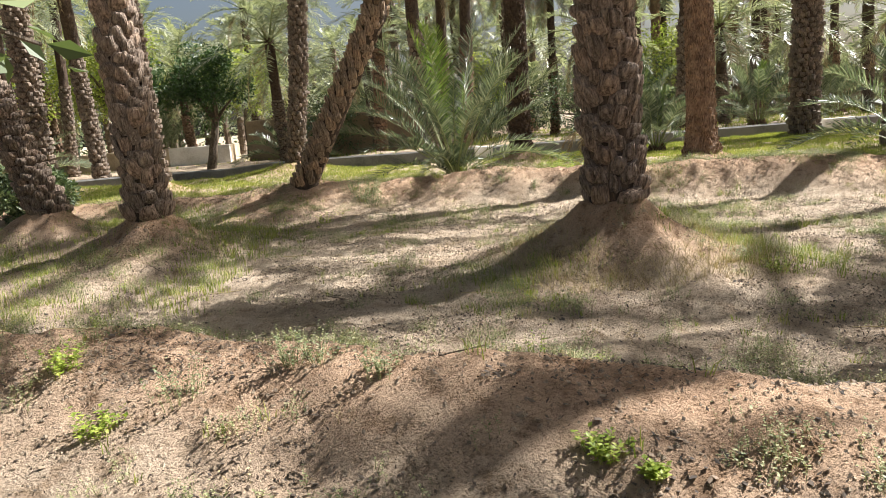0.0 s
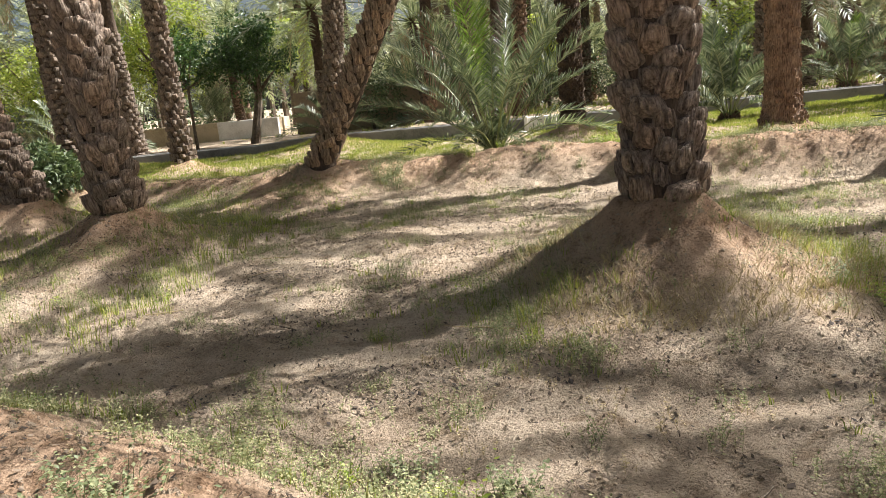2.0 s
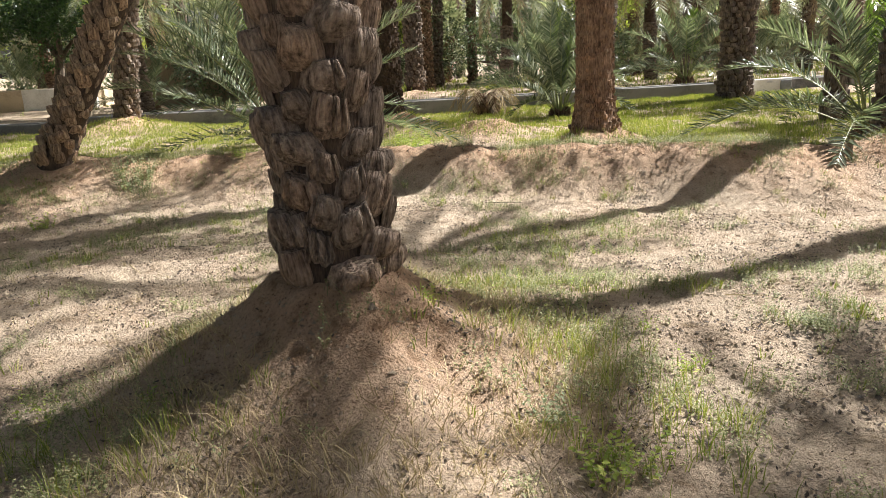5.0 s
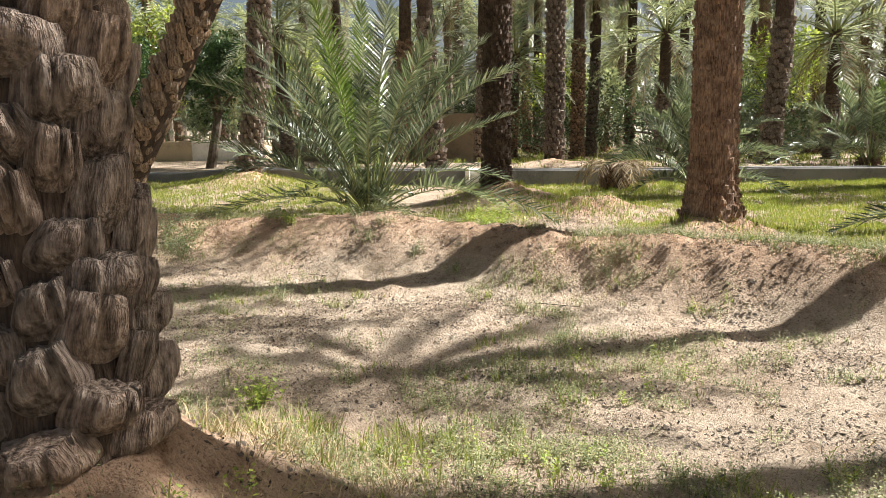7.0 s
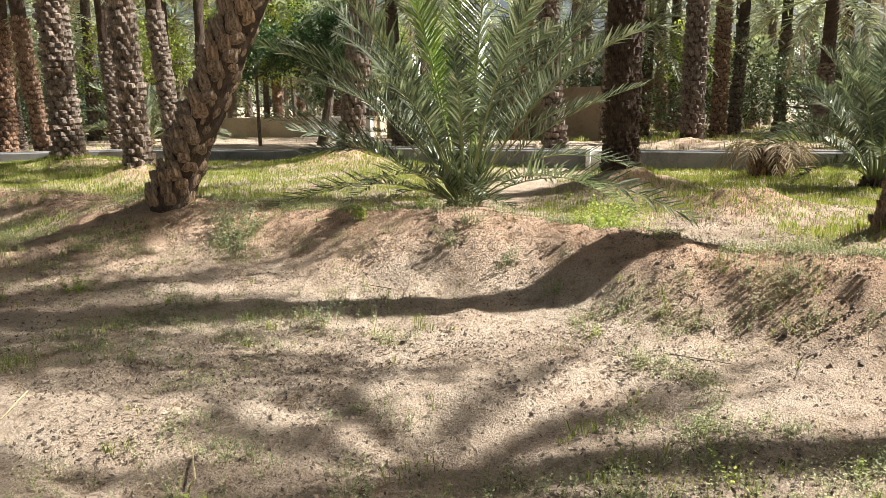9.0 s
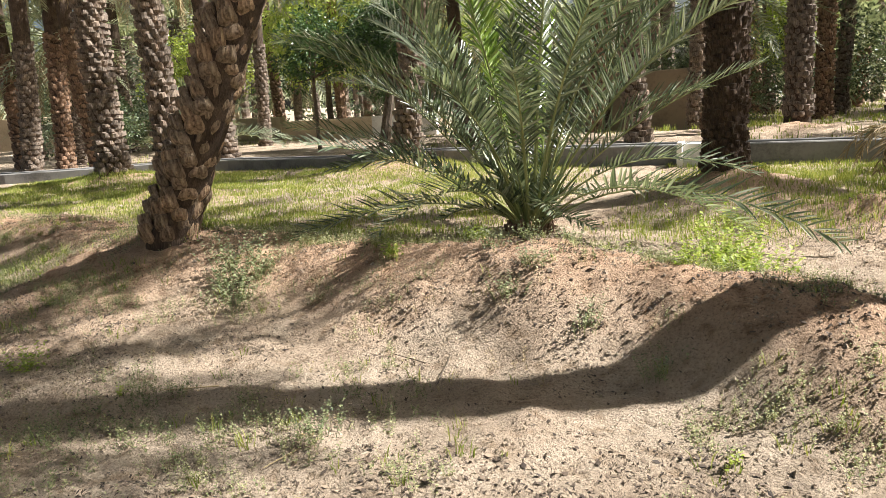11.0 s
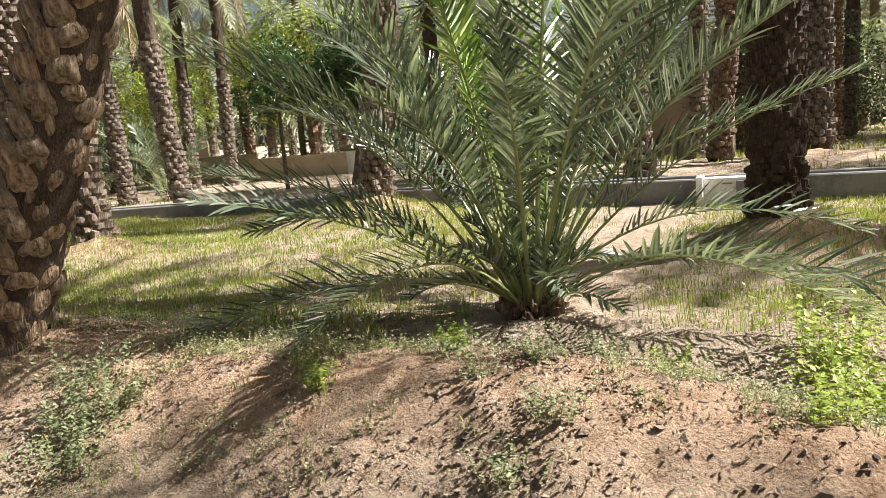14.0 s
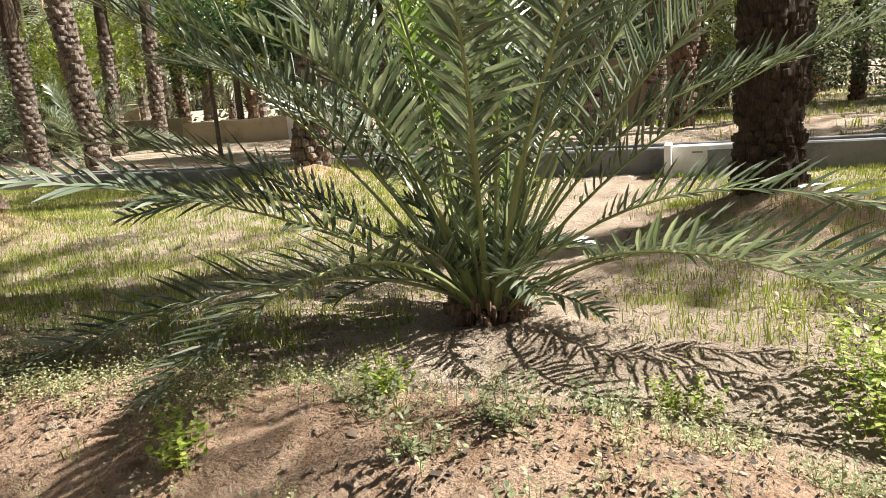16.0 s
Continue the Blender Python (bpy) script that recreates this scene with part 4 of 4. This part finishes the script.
def blade_tufts(name, label, pts, mat, blades, hgt, spread, width, seed, lean=0.5):
    r = np.random.RandomState(seed)
    x, y, z = pts
    n = len(x) * blades
    bx, by, bz = np.repeat(x, blades), np.repeat(y, blades), np.repeat(z, blades)
    size = np.repeat(r.uniform(0.55, 1.25, len(x)), blades)
    ang, rad = r.uniform(0, math.tau, n), spread * np.sqrt(r.uniform(0, 1, n)) * size
    bx, by = bx + np.cos(ang) * rad, by + np.sin(ang) * rad
    h = hgt * size * r.uniform(0.5, 1.2, n)
    a2 = ang + r.uniform(-1.2, 1.2, n)
    lx, ly = np.cos(a2) * h * lean * r.uniform(0.1, 1, n), np.sin(a2) * h * lean * r.uniform(0.1, 1, n)
    a3 = r.uniform(0, math.tau, n)
    wx, wy = np.cos(a3) * width / 2, np.sin(a3) * width / 2
    v = np.stack([np.stack([bx - wx, by - wy, bz - 0.01], 1), np.stack([bx + wx, by + wy, bz - 0.01], 1),
                  np.stack([bx + lx * 0.35 + wx * 0.8, by + ly * 0.35 + wy * 0.8, bz + h * 0.6], 1), np.stack([bx + lx * 0.35 - wx * 0.8, by + ly * 0.35 - wy * 0.8, bz + h * 0.6], 1),
                  np.stack([bx + lx, by + ly, bz + h], 1)], 1).reshape(-1, 3)
    k = np.arange(n) * 5
    quads = np.stack([k, k + 1, k + 2, k + 3], 1).tolist()
    tris = np.stack([k + 3, k + 2, k + 4], 1).tolist()
    me = bpy.data.meshes.new(name)
    me.from_pydata(v.tolist(), [], quads + tris)
    me.materials.append(mat)
    return tagged(new(name, me), label, "grass", kind="stuff")


def weed_patch(name, label, pts, mat, seed, h0=0.09, leaf=0.022, stems=5, per=9):
    """Low leafy weeds: thin stems with small leaves up their length."""
    r = random.Random(seed)
    v, f = [], []
    for x, y, z in zip(*pts):
        s = r.uniform(0.6, 1.5)
        for _ in range(stems):
            a, l = r.uniform(0, math.tau), r.uniform(0.1, 0.75)
            h = h0 * s * r.uniform(0.6, 1.3)
            bx, by = x + r.uniform(-0.05, 0.05) * s, y + r.uniform(-0.05, 0.05) * s
            tx, ty = bx + math.cos(a) * h * l, by + math.sin(a) * h * l
            k = len(v)
            v += [(bx - 0.0015, by, z - 0.01), (bx + 0.0015, by, z - 0.01), (tx, ty, z + h)]
            f.append((k, k + 1, k + 2))
            for i in range(per):
                t = (i + 1) / per
                px, py, pz = bx + (tx - bx) * t, by + (ty - by) * t, z + h * t
                q, e = r.uniform(0, math.tau), r.uniform(-0.2, 0.8)
                L = leaf * r.uniform(0.6, 1.4) * (1.15 - 0.4 * t)
                dx, dy, dz = math.cos(q) * math.cos(e) * L, math.sin(q) * math.cos(e) * L, math.sin(e) * L
                sx, sy = -math.sin(q) * L * 0.33, math.cos(q) * L * 0.33
                k = len(v)
                v += [(px, py, pz), (px + dx * 0.5 + sx, py + dy * 0.5 + sy, pz + dz * 0.6), (px + dx, py + dy, pz + dz), (px + dx * 0.5 - sx, py + dy * 0.5 - sy, pz + dz * 0.6)]
                f += [(k, k + 1, k + 2), (k, k + 2, k + 3)]
    me = bpy.data.meshes.new(name)
    me.from_pydata(v, [], f)
    me.materials.append(mat)
    return tagged(new(name, me), label, "weeds", kind="stuff")


def patchy(x, y, scale, seed, lo, hi):
    return sstep(lo, hi, fbm(x, y, scale, 3, seed))


def behind(x, y):
    return y - np.interp(x, BUND_X, BUND_Y)


def lawn(x, y):
    s = behind(x, y)
    left = sstep(0.6, 1.6, s) * sstep(0.5, -1.2, x) * sstep(24, 22.5, y)
    right = sstep(0.9, 1.8, s) * np.maximum(sstep(3.6, 5.2, x), 0.9 * sstep(0.9, 1.7, x) * sstep(15.9, 17.0, y))
    far = sstep(24.6, 26, y) * 0.35
    return np.clip((left + right) * (0.45 + 0.55 * patchy(x, y, 0.7, 61, -0.5, 0.3)) + far * patchy(x, y, 0.3, 62, -0.2, 0.4), 0, 1)


def bed_weeds(x, y):
    s = behind(x, y)
    bed = sstep(0.2, -0.6, s)
    ring = np.exp(-((np.hypot(x - 1.76, y - 7.4) - 1.35) / 0.55) ** 2)
    right = sstep(2.0, 3.4, x) * sstep(4, 6, y) * 0.55
    left = sstep(-1.8, -3.5, x) * 0.8 * sstep(6, 8.5, y)
    mid = np.exp(-((y - 11.2) / 1.6) ** 2) * sstep(1.5, -1.0, x) * 0.6
    crest = np.exp(-((s - 0.35) / 0.4) ** 2) * 0.9
    front = np.exp(-((y - np.interp(x, FRONT_X, FRONT_Y) - 0.55) / 0.55) ** 2) * 0.8
    return np.clip((0.30 + ring * 0.75 + right + left + mid + front) * bed + crest, 0, 1) * (0.06 + 0.94 * patchy(x, y, 1.5, 63, -0.15, 0.45))


blade_tufts("grass", "short sunlit yellow-green grass on the beds", scatter(95000, 1, -14, 14, 13.0, 24, lawn), M_GRASS, 5, 0.075, 0.08, 0.007, 3)
blade_tufts("far_grass", "thin grass beyond the channel", scatter(9000, 2, -30, 34, 24.6, 50, lawn), M_GRASS, 6, 0.16, 0.16, 0.02, 4)
blade_tufts("bed_grass", "sparse fresh grass blades on the sand", scatter(24000, 3, -9, 9, 2.0, 16.5, lambda x, y: bed_weeds(x, y) * patchy(x, y, 2.6, 64, -0.1, 0.5) * 0.9), M_GRASS, 7, 0.07, 0.045, 0.006, 5, 0.9)


def tufted(pts, per, r, seed):
    """Spreads a tuft of sprigs round each place."""
    q = np.random.RandomState(seed)
    x, y, _ = pts
    size = q.uniform(0.4, 1.5, len(x))
    n = np.maximum(2, (per * size * size).astype(int))
    x, y, k = np.repeat(x, n), np.repeat(y, n), np.repeat(size, n)
    x, y = x + q.normal(0, r, len(x)) * k, y + q.normal(0, r, len(y)) * k
    return x, y, height(x, y)[0]


weed_patch("weeds", "low pale green leafy weeds in tufts on the sand", tufted(scatter(11000, 4, -9, 9, 1.5, 17.5, bed_weeds), 11, 0.06, 44), M_WEED, 6, 0.07, 0.0155, 2, 7)
weed_patch("crest_weeds", "pale weeds along the crest of the bund", tufted(scatter(2600, 24, -2.5, 7, 11.5, 17, lambda x, y: np.exp(-((behind(x, y) - 0.35) / 0.45) ** 2) * (0.25 + 0.75 * patchy(x, y, 1.0, 68, -0.3, 0.4))), 10, 0.07, 45), M_WEED, 9, 0.085, 0.018, 2, 6)
blade_tufts("shade_grass", "dark fresh grass in the shade of the trunks", scatter(5200, 25, -9, -2.2, 6.5, 15, lambda x, y: 0.75 * patchy(x, y, 0.8, 69, -0.35, 0.3)), M_GRASS, 6, 0.10, 0.08, 0.006, 26)
weed_patch("dry_weeds", "yellowing dry weeds on the bund", scatter(12000, 14, -6, 9, 2.5, 17.5, lambda x, y: (np.exp(-((behind(x, y) - 0.3) / 0.5) ** 2) * 0.5 + 0.10) * patchy(x, y, 0.9, 66, -0.1, 0.5)), M_STRAW, 7, 0.07, 0.016, 4, 4)
weed_patch("tall_weeds", "bright green leafy weeds in clumps", scatter(1500, 15, -6, 8, 3.6, 17.5, lambda x, y: bed_weeds(x, y) * 0.25), M_FRESH, 8, 0.10, 0.022, 6, 7)
mound_pts = scatter(3000, 7, 0.4, 3.2, 6.0, 8.8, lambda x, y: np.exp(-((np.hypot(x - 1.9, y - 7.3) - 0.95) / 0.4) ** 2) * 0.75)
blade_tufts("straw", "dry straw lying on the palm mound", mound_pts, M_STRAW, 5, 0.10, 0.06, 0.004, 8, 2.2)



def clump_spots(x, y):
    """Lush grass at the foot of the mound and along its shaded side."""
    at = lambda cx, cy, rx, ry: np.exp(-((x - cx) / rx) ** 2 - ((y - cy) / ry) ** 2)
    spots = at(2.3, 8.75, 0.55, 0.28) + at(2.95, 7.6, 0.35, 0.45) + 0.8 * at(0.75, 6.75, 0.5, 0.22) + 0.7 * at(3.1, 6.6, 0.4, 0.35)
    return np.clip(spots, 0, 1) * (0.35 + 0.65 * patchy(x, y, 3.0, 77, -0.3, 0.3))


blade_tufts("mound_grass", "fresh green grass tufts at the foot of the palm mound", scatter(5200, 28, 0.0, 4.0, 5.8, 9.6, clump_spots), M_GRASS, 6, 0.13, 0.05, 0.005, 29, 0.9)


def litter(n, seed):
    r = np.random.RandomState(seed)
    x, y, z = scatter(n, seed, -8, 8, 0.8, 17.5, lambda a, b: 0.10 + 0.90 * patchy(a, b, 1.6, 71, -0.3, 0.6))
    m = len(x)
    L = r.uniform(0.009, 0.034, m) * (1 + 0.7 * (r.uniform(0, 1, m) > 0.92))
    W = L * r.uniform(0.3, 0.75, m)
    a = r.uniform(0, math.tau, m)
    ca, sa = np.cos(a), np.sin(a)
    lift = r.uniform(0.002, 0.016, m)
    P = lambda u, w, h: np.stack([x + ca * L * u - sa * W * w, y + sa * L * u + ca * W * w, z + 0.004 + h], 1)
    v = np.stack([P(-0.5, 0, 0), P(0, -0.5, lift * 0.6), P(0.5, 0, lift), P(0, 0.5, lift * 0.2)], 1).reshape(-1, 3)
    k = np.arange(m) * 4
    me = bpy.data.meshes.new("leaf_litter")
    me.from_pydata(v.tolist(), [], np.concatenate([np.stack([k, k + 1, k + 2], 1), np.stack([k, k + 2, k + 3], 1)]).tolist())
    me.materials.append(M_LITTER)
    return tagged(new("leaf_litter", me), "brown crumbs of dead leaf on the sand", "leaf litter", kind="stuff")


litter(260000, 12)


def sticks(n, seed):
    rng = random.Random(seed)
    for i in range(n):
        x, y = rng.uniform(-4, 5), rng.uniform(3.8, 14)
        a, L = rng.uniform(0, math.tau), rng.uniform(0.15, 0.5)
        g = Geo()
        limb(g, (-L / 2, 0, 0.008), (L / 2, 0, 0.012), 0.005, 0.0025, 5, 0, 0.004, rng, 5)
        ob = new("dry_twig", g.mesh("dry_twig", [M_STRAW if i % 3 else M_STEM]))
        dx, dy = math.cos(a) * L / 2, math.sin(a) * L / 2
        z0, z1 = ground_z(x - dx, y - dy), ground_z(x + dx, y + dy)
        ob.matrix_world = pose(x, y, max((z0 + z1) / 2, ground_z(x, y)) + 0.002, 0, -math.degrees(math.atan2(z1 - z0, L)), math.degrees(a))
        tagged(ob, "thin dry twig lying on the sand", "twig", "twigs on the sand")


sticks(45, 13)


def dry_palm(x, y, label, seed):
    """The brown stump of a dead young palm with fallen dry leaves."""
    rng = random.Random(seed)
    t = thing("palm_stump", x, y, ground_z(x, y) - 0.03, label, "palm stump")
    g, _ = trunk_geo(Axis(0.45), 0.22, seed, 10, 0.08, 0.12, 0.2, 0, 1, 0.0, 99, 0.15, 1.3, 0.5)
    part("stump", g.mesh("stump", [M_FIBRE, M_ROUGH]), t)
    for i in range(11):
        a = i * 2.4
        o = Vector((math.cos(a), math.sin(a), 0))
        L = rng.uniform(0.6, 1.1)
        g = Geo()
        frond_geo(g, rng, o * 0.1 + Vector((0, 0, 0.45)), o * L * 0.6 + Vector((0, 0, 0.95)), o * L + Vector((0, 0, 0.08)), 18, 0.3, 0.022, 10, True, 0.014, 0.2, (0, 0), 0, 0.4)
        part("dry_frond", g.mesh("dry_frond", [M_DRY]), t)


dry_palm(4.6, 21.6, "brown stump of a dead young palm by the channel", 97)

# x, y, height, and 1 for bright green
HERBS = (
    (-0.7, 4.05, 0.16, 0), (-0.34, 3.75, 0.14, 0), (-1.42, 3.95, 0.2, 0), (-1.81, 3.81, 0.13, 1), (0.55, 2.95, 0.10, 1), (0.7, 2.81, 0.05, 1), (2.86, 6.35, 0.2, 1),
    (2.7, 6.75, 0.15, 0), (-2.2, 4.3, 0.16, 1), (1.67, 9.26, 0.14, 1), (-1.2, 13.7, 0.26, 0), (1.74, 13.55, 0.2, 0), (2.26, 13.15, 0.15, 0), (1.21, 13.7, 0.16, 0),
    (2.45, 15.75, 0.42, 1), (2.63, 14.75, 0.2, 1), (1.64, 15.4, 0.18, 1), (0.57, 14.7, 0.13, 1), (0.04, 14.21, 0.14, 1), (1.4, 14.6, 0.16, 0), (-1.85, 12.3, 0.16, 1),
    (-0.85, 4.05, 0.18, 0), (0.16, 4.6, 0.14, 0), (0.54, 4.49, 0.13, 0), (-1.55, 14.15, 0.32, 0), (-1.22, 14.1, 0.28, 0), (-1.4, 13.9, 0.22, 0), (0.72, 12.05, 0.16, 0), (2.45, 15.3, 0.34, 1),
    (2.55, 14.7, 0.30, 1), (2.75, 14.95, 0.28, 1), (2.3, 14.2, 0.2, 1), (1.3, 13.95, 0.16, 0), (0.9, 14.2, 0.15, 0), (0.65, 14.5, 0.16, 0), (1.1, 14.4, 0.15, 0),
)


def herb(x, y, h, bright, seed):
    r = random.Random(seed)
    t = thing("weed_clump", x, y, ground_z(x, y) - 0.01, "bright green leafy weed clump on sand" if bright else "dusty grey-green weed clump on sand", "weed", "weed clumps along the bunds")
    v, f = [], []
    for _ in range(46 if h > 0.21 else 24):
        a, o, k = r.uniform(0, math.tau), r.uniform(0, 0.7) * h, h * r.uniform(0.5, 1.15)
        bx, by = math.cos(a) * o, math.sin(a) * o
        tx, ty = bx + math.cos(a) * k * r.uniform(0.1, 0.7), by + math.sin(a) * k * r.uniform(0.1, 0.7)
        n = len(v)
        v += [(bx - 0.002, by, -0.02), (bx + 0.002, by, -0.02), (tx, ty, k)]
        f.append((n, n + 1, n + 2))
        for i in range(11):
            u = (i + 2) / 12
            px, py, pz = bx + (tx - bx) * u, by + (ty - by) * u, k * u
            q, e = r.uniform(0, math.tau), r.uniform(-0.3, 0.8)
            L = (0.030 if bright else 0.021) * (1.35 if h > 0.21 else 1.0) * r.uniform(0.6, 1.3)
            dx, dy, dz = math.cos(q) * math.cos(e) * L, math.sin(q) * math.cos(e) * L, math.sin(e) * L
            sx, sy = -math.sin(q) * L * 0.34, math.cos(q) * L * 0.34
            n = len(v)
            v += [(px, py, pz), (px + dx * 0.5 + sx, py + dy * 0.5 + sy, pz + dz * 0.6), (px + dx, py + dy, pz + dz), (px + dx * 0.5 - sx, py + dy * 0.5 - sy, pz + dz * 0.6)]
            f += [(n, n + 1, n + 2), (n, n + 2, n + 3)]
    g = Geo()
    g.add(v, f)
    part("leaves", g.mesh("herb_leaves", [M_FRESH if bright else M_DUSTY]), t)


for i, (x, y, h, bright) in enumerate(HERBS):
    herb(x, y, h, bright, 300 + i)


def clods(n, seed):
    """Loose crumbs of soil and small stones on the surface."""
    r = np.random.RandomState(seed)
    x, y, z = scatter(n, seed, -7, 7, 0.8, 16.5, lambda a, b: 0.25 + 0.75 * patchy(a, b, 1.4, 75, -0.4, 0.5))
    m = len(x)
    k = r.uniform(0.004, 0.018, m) * (1 + 0.8 * (r.uniform(0, 1, m) > 0.96))
    dirs = np.array([(1, 0, 0), (0, 1, 0), (-1, 0, 0), (0, -1, 0), (0, 0, 0.8)])
    a = r.uniform(0, math.tau, m)
    v = np.zeros((m, 5, 3))
    for i, d in enumerate(dirs):
        j = r.uniform(0.7, 1.3, m) * k
        v[:, i, 0] = x + (d[0] * np.cos(a) - d[1] * np.sin(a)) * j
        v[:, i, 1] = y + (d[0] * np.sin(a) + d[1] * np.cos(a)) * j
        v[:, i, 2] = z + d[2] * j - (0.003 if d[2] == 0 else 0)
    b = np.arange(m) * 5
    f = np.concatenate([np.stack([b + i, b + (i + 1) % 4, b + 4], 1) for i in range(4)])
    me = bpy.data.meshes.new("soil_clods")
    me.from_pydata(v.reshape(-1, 3).tolist(), [], f.tolist())
    me.materials.append(M_SOIL)
    return tagged(new("soil_clods", me), "loose crumbs of sandy soil and small stones", "soil crumbs", kind="stuff")


clods(80000, 16)


def twig_tree():
    """The tree beside the start, one leafy twig of which hangs into the path."""
    t = broad_tree("fig_tree", -2.9, -0.2, 3.9, 0.09, 1.0, 1.7, M_TWIG, "broad-leaved tree with a leafy twig over the path", 95, 16, 90, 0.14, 2.5)
    rng = random.Random(96)
    base = t.matrix_world.translation
    a, b = Vector((-2.7, 0.2, 2.75)) - base, Vector((-0.66, 1.62, 1.72)) - base
    g = Geo()
    limb(g, a, b, 0.016, 0.004, 5, 0, 0.03, rng, 8)
    for i in range(17):
        q = 0.95 + 0.055 * i / 16
        p = a.lerp(b, min(q, 1.0)) + Vector((rng.uniform(-0.05, 0.05), rng.uniform(-0.05, 0.05), rng.uniform(-0.05, 0.05)))
        leaves(g, rng, p, 0.03, 1, 0.062, 1)
    part("twig", g.mesh("leafy_twig", [M_STEM, M_TWIG]), t, "thin twig with oval green leaves")


twig_tree()
